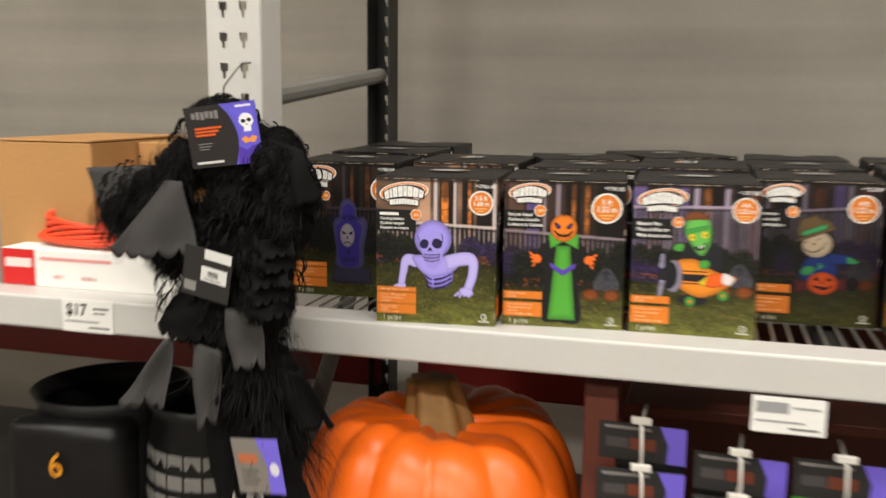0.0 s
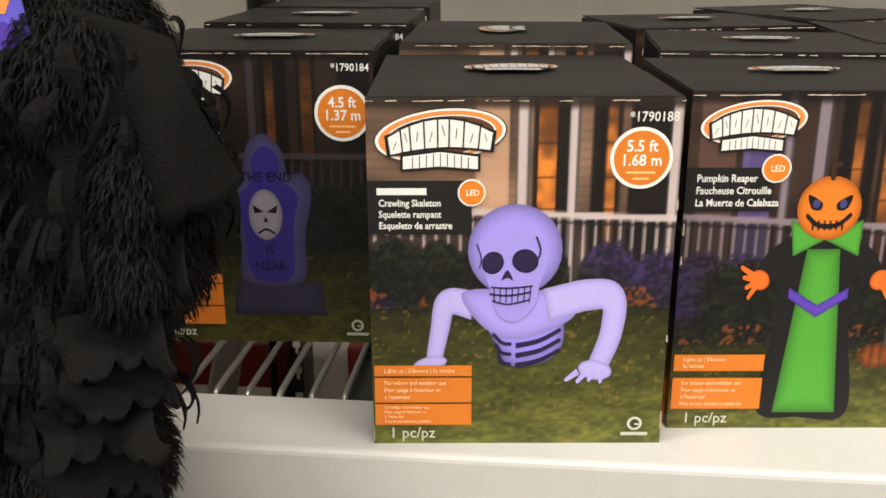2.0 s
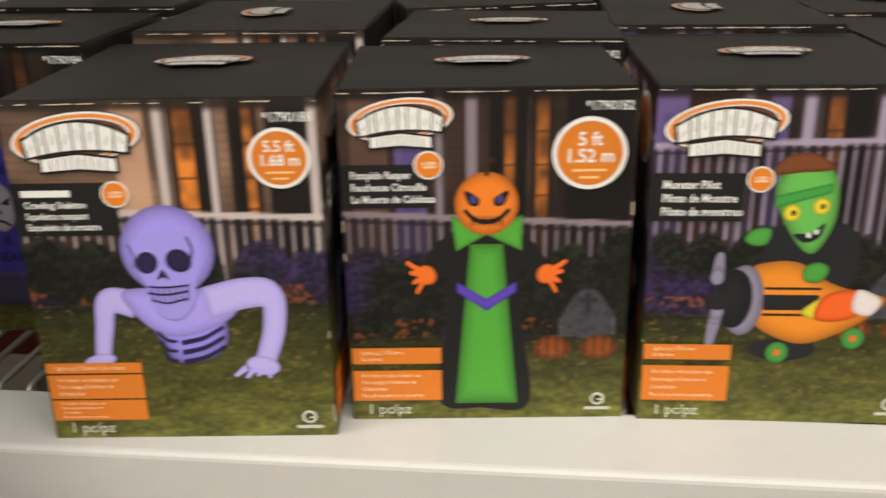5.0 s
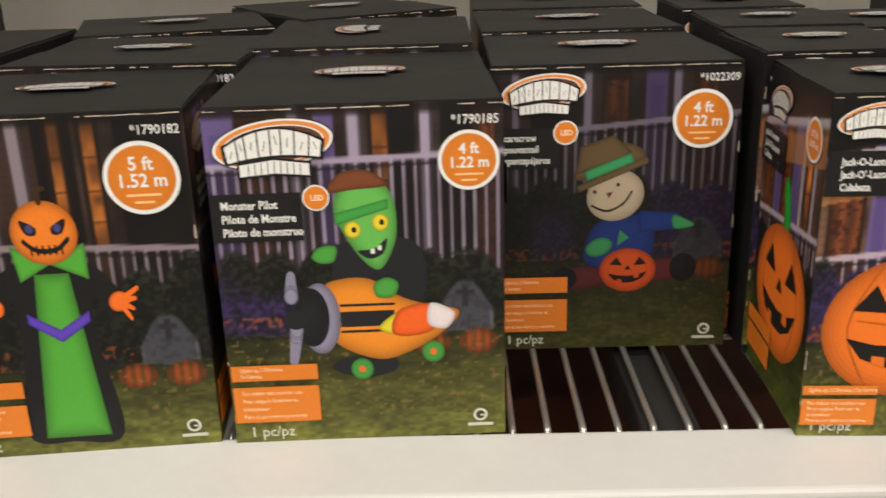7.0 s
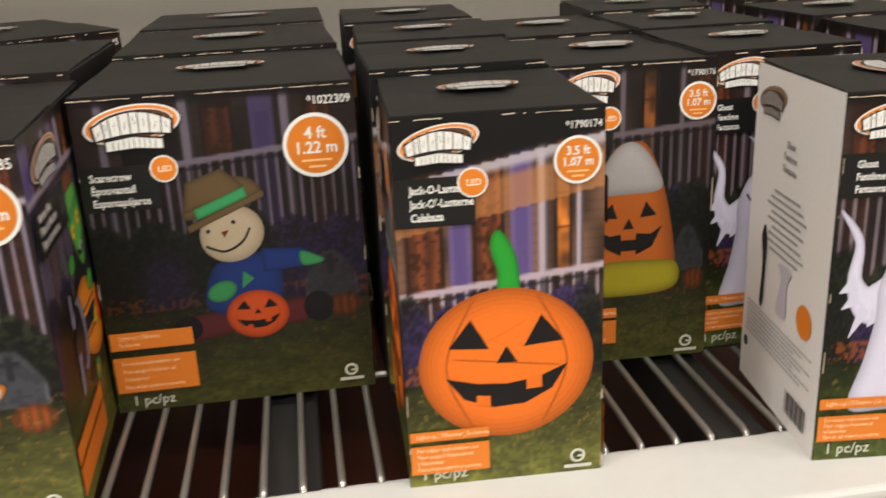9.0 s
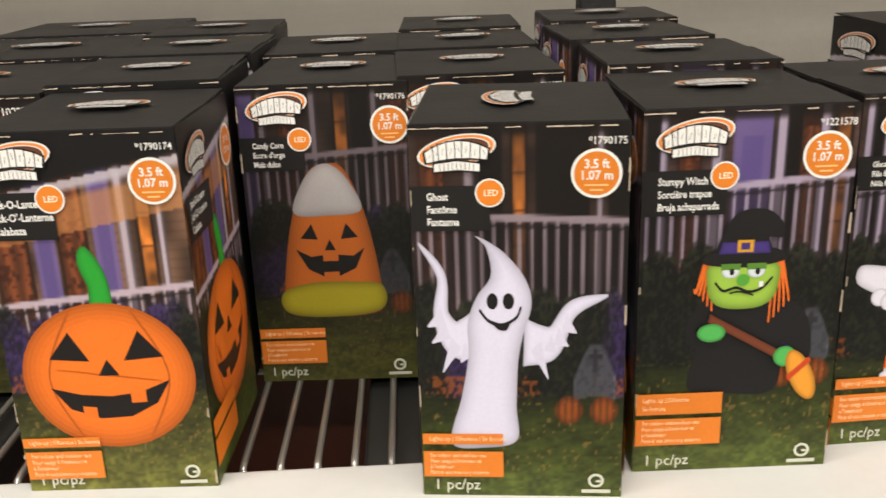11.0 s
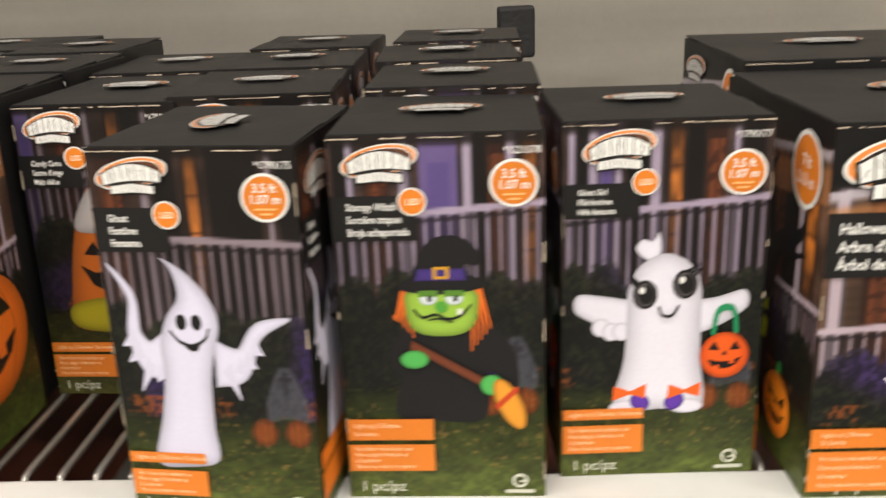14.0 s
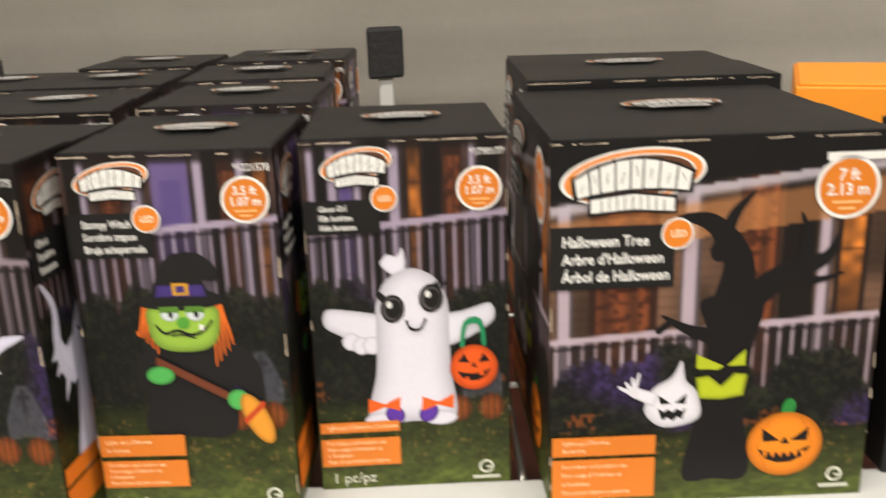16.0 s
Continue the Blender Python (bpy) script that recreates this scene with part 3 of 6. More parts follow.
def fig_scarecrow(a):
    b, f, h, g, k = (34, 60, 132), (214, 194, 164), (116, 94, 62), (66, 160, 96), (28, 26, 30)
    a.line([(0.50, 0.22), (0.34, 0.20)], 0.09, (96, 38, 40))
    a.line([(0.62, 0.22), (0.78, 0.235)], 0.09, (96, 38, 40))
    a.ell(0.32, 0.205, 0.055, 0.045, k, shade=0.7)
    a.ell(0.845, 0.24, 0.06, 0.055, k, shade=0.7)
    a.blob([(0.40, 0.30), (0.46, 0.42), (0.62, 0.45), (0.70, 0.42), (0.70, 0.28), (0.56, 0.24), (0.44, 0.25)], b, 0.8)
    a.line([(0.64, 0.42), (0.80, 0.42)], 0.085, b, 0.065)
    a.blob([(0.79, 0.44), (0.85, 0.425), (0.885, 0.40), (0.80, 0.39)], g, 0.85)
    a.ell(0.47, 0.325, 0.06, 0.035, g, 15, 0.85)
    a.fan([(0.56, 0.39), (0.60, 0.36), (0.55, 0.33)], g)
    a.up()
    a.ell(0.535, 0.52, 0.125, 0.095, f, 8, 0.84)
    a.blob([(0.36, 0.58), (0.40, 0.66), (0.58, 0.71), (0.66, 0.655), (0.50, 0.60)], h, 0.85)
    a.fan([(0.36, 0.60), (0.38, 0.70), (0.52, 0.74), (0.60, 0.68), (0.57, 0.64)], h, (0.48, 0.68), 0.88)
    a.fan([(0.40, 0.61), (0.60, 0.675), (0.61, 0.64), (0.41, 0.575)], (70, 176, 110))
    a.line([(0.37, 0.545), (0.66, 0.645)], 0.025, h)
    a.up()
    a.line(a.curve([(0.43, 0.485), (0.50, 0.463), (0.57, 0.49), (0.605, 0.535)]), 0.008, k)
    a.ell(0.445, 0.535, 0.008, 0.007, k)
    a.ell(0.545, 0.56, 0.008, 0.007, k)
    a.fan([(0.495, 0.53), (0.525, 0.535), (0.505, 0.51)], (120, 60, 44))
    jack(a, 0.60, 0.235, 0.125, 0.085, (238, 92, 34))


def jack(a, cx, cz, rx, rz, ink, grin=0):
    """A carved pumpkin face with its ribs."""
    k = (26, 22, 22)
    a.ell(cx, cz, rx, rz, ink, shade=0.84, n=36)
    a.up()
    for s in (-0.62, 0.62):
        dark = tuple(int(c * 0.78) for c in ink)
        a.line(a.curve([(cx + s * rx * 0.55, cz + 0.92 * rz), (cx + s * rx * 1.12, cz), (cx + s * rx * 0.6, cz - 0.92 * rz)]), 0.02 * rx, dark)
    for s in (-1, 1):
        if grin:
            a.fan([(cx + s * 0.62 * rx, cz + 0.52 * rz), (cx + s * 0.14 * rx, cz + 0.12 * rz), (cx + s * 0.58 * rx, cz + 0.10 * rz)], k)
        else:
            a.fan([(cx + s * 0.20 * rx, cz + 0.22 * rz), (cx + s * 0.66 * rx, cz + 0.26 * rz), (cx + s * 0.40 * rx, cz + 0.62 * rz)], k)
    a.fan([(cx - 0.12 * rx, cz + 0.02 * rz), (cx + 0.12 * rx, cz + 0.02 * rz), (cx, cz + 0.24 * rz)], k)
    a.fan([(cx - 0.70 * rx, cz - 0.14 * rz), (cx - 0.35 * rx, cz - 0.24 * rz), (cx, cz - 0.27 * rz), (cx + 0.35 * rx, cz - 0.22 * rz), (cx + 0.70 * rx, cz - 0.06 * rz),
           (cx + 0.52 * rx, cz - 0.38 * rz), (cx + 0.2 * rx, cz - 0.56 * rz), (cx - 0.16 * rx, cz - 0.58 * rz), (cx - 0.50 * rx, cz - 0.44 * rz)], k)
    a.up()
    if grin:
        for i in range(6):
            x = cx + (-0.5 + 0.2 * i) * rx
            a.fan([(x - 0.08 * rx, cz - 0.22 * rz), (x + 0.08 * rx, cz - 0.22 * rz), (x, cz - 0.42 * rz)], ink)
    else:
        a.fan([(cx + 0.22 * rx, cz - 0.22 * rz), (cx + 0.40 * rx, cz - 0.20 * rz), (cx + 0.40 * rx, cz - 0.36 * rz), (cx + 0.22 * rx, cz - 0.37 * rz)], ink)
        a.fan([(cx - 0.36 * rx, cz - 0.52 * rz), (cx - 0.20 * rx, cz - 0.57 * rz), (cx - 0.20 * rx, cz - 0.42 * rz), (cx - 0.36 * rx, cz - 0.40 * rz)], ink)


def fig_jack(a):
    a.line(a.curve([(0.53, 0.54), (0.525, 0.61), (0.485, 0.665)]), 0.12, (40, 148, 48), 0.085)
    a.up()
    jack(a, 0.513, 0.343, 0.44, 0.21, (230, 114, 36))


def fig_candy(a):
    a.blob([(0.30, 0.26), (0.32, 0.20), (0.52, 0.185), (0.80, 0.20), (0.82, 0.28), (0.76, 0.50), (0.66, 0.655), (0.56, 0.675), (0.46, 0.64), (0.36, 0.48)], (218, 116, 42), 0.86)
    a.up()
    a.blob([(0.295, 0.27), (0.31, 0.205), (0.52, 0.185), (0.81, 0.205), (0.825, 0.285), (0.68, 0.30), (0.45, 0.30)], (190, 178, 40), 0.9)
    a.blob([(0.385, 0.525), (0.44, 0.62), (0.52, 0.67), (0.60, 0.67), (0.68, 0.62), (0.735, 0.53), (0.56, 0.515)], (196, 190, 190), 0.86)
    a.up()
    k = BLACK
    for s in (-1, 1):
        a.fan([(0.56 + s * 0.06, 0.44), (0.56 + s * 0.15, 0.445), (0.56 + s * 0.09, 0.49)], k)
    a.fan([(0.53, 0.405), (0.59, 0.405), (0.56, 0.44)], k)
    a.fan([(0.38, 0.41), (0.46, 0.385), (0.52, 0.39), (0.52, 0.37), (0.60, 0.37), (0.60, 0.39), (0.68, 0.385), (0.74, 0.41), (0.69, 0.345), (0.60, 0.32), (0.60, 0.335), (0.52, 0.335), (0.52, 0.32), (0.44, 0.345)], k)


def fig_ghost(a):
    w = (208, 204, 224)
    for s, pts in ((0, [(0.34, 0.45), (0.22, 0.43), (0.15, 0.50), (0.155, 0.62), (0.05, 0.715)]), (1, [(0.56, 0.42), (0.70, 0.42), (0.80, 0.52), (0.97, 0.56)])):
        a.line(a.curve(pts), 0.15, w, 0.008)
    for x, z, x2, z2 in ((0.16, 0.50, 0.08, 0.47), (0.18, 0.46, 0.10, 0.42), (0.22, 0.42, 0.15, 0.33), (0.28, 0.40, 0.24, 0.36), (0.72, 0.44, 0.78, 0.41), (0.68, 0.42, 0.72, 0.39), (0.62, 0.41, 0.68, 0.31), (0.76, 0.48, 0.82, 0.45)):
        a.line([(x, z), (x2, z2)], 0.06, w, 0.004)
    a.blob([(0.18, 0.10), (0.24, 0.25), (0.28, 0.38), (0.28, 0.48), (0.33, 0.56), (0.40, 0.62), (0.38, 0.70), (0.33, 0.735), (0.45, 0.695), (0.56, 0.62), (0.60, 0.54), (0.56, 0.45), (0.53, 0.36), (0.52, 0.22), (0.52, 0.11), (0.35, 0.085)], w)
    a.up()
    a.ell(0.405, 0.545, 0.028, 0.024, BLACK)
    a.ell(0.485, 0.545, 0.028, 0.024, BLACK)
    a.up()
    a.line(a.curve([(0.34, 0.52), (0.385, 0.487), (0.45, 0.475), (0.52, 0.495), (0.545, 0.525)]), 0.01, BLACK)
    a.blob([(0.40, 0.487), (0.45, 0.478), (0.49, 0.485), (0.475, 0.46), (0.43, 0.462)], BLACK)


def fig_witch(a):
    k, g, v, o, br = (28, 27, 28), (150, 186, 70), (66, 50, 116), (226, 110, 40), (108, 56, 36)
    a.blob([(0.26, 0.22), (0.30, 0.36), (0.34, 0.48), (0.66, 0.48), (0.70, 0.36), (0.68, 0.21), (0.46, 0.20)], k)
    a.line(a.curve([(0.64, 0.44), (0.76, 0.40), (0.80, 0.33)]), 0.15, k, 0.09)
    a.line(a.curve([(0.36, 0.44), (0.29, 0.40), (0.33, 0.375)]), 0.13, k, 0.09)
    for s in (-1, 1):
        for i in range(5):
            x = 0.49 + s * (0.140 + 0.010 * i)
            a.line(a.curve([(x, 0.60), (x + s * 0.008 * i, 0.52), (x + s * (0.012 * i - 0.004), 0.44 + 0.016 * i - 0.02 * s)]), 0.015, o, 0.007)
    a.up()
    a.blob([(0.335, 0.595), (0.322, 0.545), (0.345, 0.492), (0.42, 0.466), (0.56, 0.466), (0.635, 0.492), (0.66, 0.545), (0.645, 0.595), (0.49, 0.612)], g, 0.82)
    a.blob([(0.30, 0.60), (0.36, 0.635), (0.62, 0.64), (0.68, 0.605), (0.50, 0.585)], k)
    a.blob([(0.37, 0.62), (0.40, 0.70), (0.46, 0.745), (0.58, 0.75), (0.66, 0.71), (0.66, 0.67), (0.60, 0.67), (0.60, 0.63)], k)
    a.up()
    a.fan([(0.37, 0.625), (0.61, 0.625), (0.60, 0.66), (0.385, 0.66)], v)
    a.quad(0.455, 0.53, 0.63, 0.665, (204, 150, 40))
    a.up()
    a.quad(0.472, 0.512, 0.638, 0.657, v)
    for x in (0.43, 0.55):
        a.ell(x, 0.575, 0.042, 0.02, (206, 214, 216))
        a.up()
        a.quad(x - 0.045, x + 0.045, 0.58, 0.598, (88, 132, 50))
        a.ell(x + 0.006, 0.574, 0.011, 0.01, k)
    a.ell(0.49, 0.55, 0.03, 0.017, (86, 158, 60))
    a.line(a.curve([(0.36, 0.545), (0.40, 0.52), (0.46, 0.528), (0.52, 0.515), (0.58, 0.525), (0.625, 0.555)]), 0.008, k)
    a.line(a.curve([(0.43, 0.512), (0.48, 0.516), (0.54, 0.505)]), 0.005, k)
    a.quad(0.565, 0.585, 0.528, 0.545, WHITE)
    a.line([(0.34, 0.44), (0.70, 0.315)], 0.028, br)
    a.up()
    a.ell(0.355, 0.395, 0.068, 0.028, (80, 170, 84), shade=0.85)
    a.ell(0.715, 0.315, 0.055, 0.032, (80, 170, 84), shade=0.85)
    a.ell(0.80, 0.255, 0.10, 0.05, (222, 148, 50), -45, 0.85)
    a.line([(0.735, 0.245), (0.83, 0.30)], 0.02, (196, 70, 34))


def fig_ghost_girl(a):
    w, o, v = (218, 214, 226), (238, 100, 36), (92, 54, 156)
    a.line(a.curve([(0.36, 0.49), (0.22, 0.52), (0.10, 0.545)]), 0.13, w, 0.07)
    for x, z in ((0.20, 0.47), (0.25, 0.455), (0.30, 0.455)):
        a.ell(x, z, 0.045, 0.03, w)
    a.line(a.curve([(0.62, 0.49), (0.76, 0.51), (0.88, 0.545)]), 0.12, w, 0.07)
    a.blob([(0.36, 0.715), (0.39, 0.745), (0.44, 0.74), (0.47, 0.765), (0.48, 0.70), (0.42, 0.68)], w)
    a.blob([(0.275, 0.20), (0.315, 0.36), (0.325, 0.50), (0.33, 0.59), (0.385, 0.665), (0.505, 0.70), (0.625, 0.665), (0.68, 0.59), (0.685, 0.48), (0.69, 0.36), (0.705, 0.20), (0.50, 0.192)], w, 0.93)
    a.ell(0.33, 0.20, 0.085, 0.025, w, shade=0.85)
    a.ell(0.63, 0.20, 0.085, 0.025, w, shade=0.85)
    a.up()
    for s, x in ((-1, 0.35), (1, 0.62)):
        a.ell(x + 0.05 * s * -1, 0.218, 0.05, 0.03, v, 10 * s)
        a.fan([(x - 0.08, 0.275), (x, 0.255), (x + 0.08, 0.28), (x + 0.075, 0.23), (x, 0.245), (x - 0.085, 0.225)], o)
    for x, z in ((0.41, 0.572), (0.60, 0.602)):
        a.ell(x, z, 0.060, 0.046, BLACK)
        a.up()
        a.ell(x, z, 0.05, 0.038, (96, 90, 92))
        a.up()
        a.ell(x + 0.004, z, 0.04, 0.031, BLACK)
        a.up()
        a.ell(x - 0.015, z + 0.014, 0.014, 0.011, WHITE)
    for i in range(3):
        a.line(a.curve([(0.365 + 0.004 * i, 0.60 + 0.006 * i), (0.345, 0.612 + 0.01 * i), (0.332 + 0.008 * i, 0.632 + 0.012 * i)]), 0.012, BLACK, 0.005)
        a.line(a.curve([(0.615 + 0.016 * i, 0.645 - 0.006 * i), (0.635 + 0.015 * i, 0.655 - 0.004 * i), (0.645 + 0.018 * i, 0.675 - 0.008 * i)]), 0.012, BLACK, 0.005)
    a.line(a.curve([(0.475, 0.535), (0.495, 0.507), (0.54, 0.505), (0.57, 0.535)]), 0.01, BLACK)
    a.line(a.curve([(0.745, 0.44), (0.765, 0.515), (0.835, 0.52), (0.855, 0.45)]), 0.022, (40, 140, 92))
    a.up()
    jack(a, 0.803, 0.37, 0.120, 0.076, (236, 92, 30))


def fig_tree(a):
    k, y = (20, 18, 20), (178, 190, 40)
    a.blob([(0.42, 0.08), (0.47, 0.30), (0.48, 0.48), (0.46, 0.58), (0.64, 0.58), (0.62, 0.44), (0.60, 0.28), (0.63, 0.08), (0.52, 0.065)], k)
    a.line(a.curve([(0.55, 0.56), (0.56, 0.68), (0.48, 0.78), (0.38, 0.80)]), 0.13, k, 0.010)
    a.line(a.curve([(0.50, 0.70), (0.54, 0.80), (0.60, 0.86)]), 0.06, k, 0.006)
    a.line(a.curve([(0.58, 0.56), (0.70, 0.64), (0.82, 0.68), (0.86, 0.75)]), 0.09, k, 0.008)
    a.line(a.curve([(0.75, 0.64), (0.76, 0.74), (0.74, 0.80)]), 0.045, k, 0.006)
    a.line(a.curve([(0.70, 0.64), (0.78, 0.62), (0.88, 0.64)]), 0.04, k, 0.005)
    a.line(a.curve([(0.50, 0.48), (0.42, 0.50), (0.34, 0.54)]), 0.05, k, 0.006)
    a.line([(0.37, 0.525), (0.33, 0.50)], 0.02, k)
    a.up()
    a.fan([(0.45, 0.43), (0.535, 0.395), (0.515, 0.385), (0.45, 0.39)], y)
    a.fan([(0.60, 0.44), (0.545, 0.395), (0.60, 0.395)], y)
    a.fan([(0.45, 0.365), (0.49, 0.37), (0.53, 0.34), (0.57, 0.375), (0.61, 0.37), (0.60, 0.31), (0.53, 0.30), (0.46, 0.305)], y)
    w = (222, 218, 226)
    a.blob([(0.295, 0.27), (0.315, 0.335), (0.375, 0.37), (0.405, 0.415), (0.420, 0.36), (0.455, 0.325), (0.465, 0.25), (0.36, 0.225)], w, 0.92)
    a.line([(0.33, 0.305), (0.26, 0.33)], 0.04, w, 0.03)
    for i in range(4):
        a.line([(0.26, 0.325), (0.215 + 0.02 * i, 0.345 + 0.012 * i)], 0.016, w, 0.008)
    a.up()
    a.fan([(0.335, 0.32), (0.375, 0.295), (0.345, 0.292)], BLACK)
    a.fan([(0.425, 0.322), (0.388, 0.295), (0.42, 0.292)], BLACK)
    a.fan([(0.335, 0.282), (0.355, 0.270), (0.368, 0.279), (0.382, 0.268), (0.396, 0.279), (0.410, 0.270), (0.425, 0.282), (0.412, 0.248), (0.398, 0.256), (0.382, 0.244), (0.366, 0.255), (0.350, 0.246)], BLACK)
    a.line([(0.741, 0.25), (0.748, 0.275)], 0.04, (44, 132, 60))
    jack(a, 0.741, 0.162, 0.12, 0.094, (240, 136, 34), 1)


# ---- packaging ----
def emblem(a, cx, cz, w, h, fade=1.0):
    """The maker's oval mark, drawn as plain shapes: a banded oval with a row of white blocks before it."""
    c = lambda rgb: tuple(int(k * fade) for k in rgb)
    a.ell(cx, cz + 0.06 * h, 0.515 * w, 0.45 * h, c((40, 34, 32)), 5, n=44)
    a.up()
    a.ell(cx, cz + 0.06 * h, 0.505 * w, 0.435 * h, c(WHITE), 5, n=44)
    a.up()
    a.ell(cx, cz + 0.06 * h, 0.478 * w, 0.40 * h, c((226, 138, 66)), 5, n=44)
    a.up()
    a.ell(cx, cz + 0.05 * h, 0.43 * w, 0.345 * h, c(WHITE), 5, n=44)
    a.up()
    a.ell(cx, cz + 0.05 * h, 0.415 * w, 0.325 * h, c((96, 60, 42)), 5, n=44)
    a.up()

    def rim(t, top, grow):
        """Upper or lower line of the arched band at t from -1 to 1."""
        arch = 1 - t * t
        if top:
            return cz + (0.06 + 0.27 * arch + 0.04 * t) * h + grow * 0.04 * h
        return cz + (-0.22 + 0.09 * arch + 0.04 * t) * h - grow * 0.04 * h

    def block(t0, t1, grow, ink):
        """One white block of the arched row, a little fanned out."""
        g = grow * 0.022
        pts = [(cx + (t0 * 0.95) * 0.41 * w - g * w, rim(t0, False, grow)), (cx + (t1 * 0.95) * 0.41 * w + g * w, rim(t1, False, grow)),
               (cx + t1 * 0.41 * w + g * w, rim(t1, True, grow)), (cx + t0 * 0.41 * w - g * w, rim(t0, True, grow))]
        a.fan(pts, c(ink))

    widths = (0.25, 0.17, 0.27, 0.26, 0.22, 0.28, 0.30, 0.25)
    ends = [-1.0]
    for k in widths:
        ends.append(ends[-1] + k)
    for grow, ink, gap in ((1.0, BLACK, 0.0), (0.0, WHITE, 0.016)):
        for k in range(8):
            block(ends[k] + gap, ends[k + 1] - gap, grow, ink)
        low = (0.29 + grow * 0.02) * w
        a.fan([(cx - low, cz - (0.50 + grow * 0.04) * h), (cx, cz - (0.45 + grow * 0.04) * h), (cx + low, cz - (0.50 + grow * 0.04) * h),
               (cx + low, cz - (0.29 - grow * 0.04) * h), (cx, cz - (0.21 - grow * 0.04) * h), (cx - low, cz - (0.29 - grow * 0.04) * h)], c(ink))
        a.up()
    for k in range(8):
        t = (ends[k] + ends[k + 1]) / 2
        x, lo, hi = cx + t * 0.40 * w, rim(t, False, 0), rim(t, True, 0)
        slant, mid, tall = (0.012, -0.010, 0.004)[k % 3] * w, lo + (hi - lo) * (0.40, 0.60, 0.5)[k % 3], 0.20 * (hi - lo)
        a.fan([(x - slant - 0.003 * w, mid - tall), (x - slant + 0.003 * w, mid - tall), (x + slant + 0.003 * w, mid + tall), (x + slant - 0.003 * w, mid + tall)], c(BLACK))
    for k in range(9):
        x = cx + (-0.216 + 0.054 * k) * w
        lift = 0.06 * (1 - ((k - 4) / 4) ** 2)
        a.quad(x - 0.0035 * w, x + 0.0035 * w, cz - (0.49 - 0.7 * lift) * h, cz - (0.30 - lift) * h, c(BLACK))


MAKES = {}
# emblem (middle, width, height), size badge, light badge, title panel (right, top, bottom), notices' right end and heights, fit of the figure
LAYOUT = {
    "a": ((0.235, 0.892, 0.41, 0.158), (0.874, 0.803, 0.112), (0.335, 0.749, 0.045), (0.336, 0.782, 0.634), 0.34, ((0.25, 0.217), (0.212, 0.135), (0.13, 0.064)), (1.0, 0.0, 1.0, 0.03)),
    "b": ((0.235, 0.892, 0.41, 0.158), (0.873, 0.841, 0.100), (0.335, 0.749, 0.045), (0.336, 0.782, 0.634), 0.34, ((0.25, 0.217), (0.212, 0.135), (0.13, 0.064)), (0.97, 0.004, 1.0, 0.028)),
    "c": ((0.210, 0.910, 0.35, 0.135), (0.844, 0.820, 0.126), (0.301, 0.793, 0.050), (0.300, 0.795, 0.672), 0.333, ((0.242, 0.19), (0.168, 0.068)), (0.88, 0.04, 1.08, 0.0)),
    "d": ((0.230, 0.890, 0.40, 0.153), (0.882, 0.839, 0.104), (0.360, 0.749, 0.046), (0.309, 0.766, 0.629), 0.32, ((0.254, 0.205), (0.185, 0.07)), (0.96, 0.012, 0.95, 0.045)),
    "e": ((0.210, 0.908, 0.335, 0.132), (0.847, 0.815, 0.120), (0.298, 0.780, 0.050), (0.275, 0.797, 0.661), 0.316, ((0.273, 0.215), (0.19, 0.069)), (0.95, 0.0, 0.94, 0.072)),
    "f": ((0.220, 0.930, 0.375, 0.095), (0.869, 0.870, 0.115), (0.371, 0.833, 0.072), (0.380, 0.851, 0.728), 0.411, ((0.167, 0.138), (0.125, 0.041)), (1.0, 0.0, 1.0, 0.0)),
    "g": ((0.235, 0.930, 0.36, 0.100), (0.886, 0.869, 0.112), (0.355, 0.831, 0.070), (0.379, 0.840, 0.733), 0.416, ((0.194, 0.16), (0.15, 0.067)), (1.16, -0.164, 1.06, 0.035)),
    "h": ((0.220, 0.932, 0.355, 0.088), (0.849, 0.878, 0.115), (0.367, 0.835, 0.068), (0.366, 0.853, 0.741), 0.41, ((0.189, 0.158), (0.137, 0.061)), (0.96, -0.02, 0.893, 0.07)),
    "i": ((0.240, 0.930, 0.36, 0.094), (0.859, 0.875, 0.114), (0.385, 0.833, 0.068), (0.401, 0.849, 0.733), 0.443, ((0.239, 0.177), (0.164, 0.084)), (1.04, -0.005, 0.93, 0.045)),
    "j": ((0.270, 0.928, 0.35, 0.100), (0.861, 0.860, 0.112), (0.396, 0.843, 0.066), (0.372, 0.842, 0.751), 0.42, ((0.21, 0.178), (0.16, 0.075)), (1.03, -0.010, 0.88, 0.034)),
    "k": ((0.239, 0.898, 0.42, 0.160), (0.867, 0.862, 0.095), (0.374, 0.759, 0.048), (0.368, 0.784, 0.620), 0.332, ((0.206, 0.15), (0.14, 0.023)), (1.0, 0.0, 1.0, 0.0)),
}


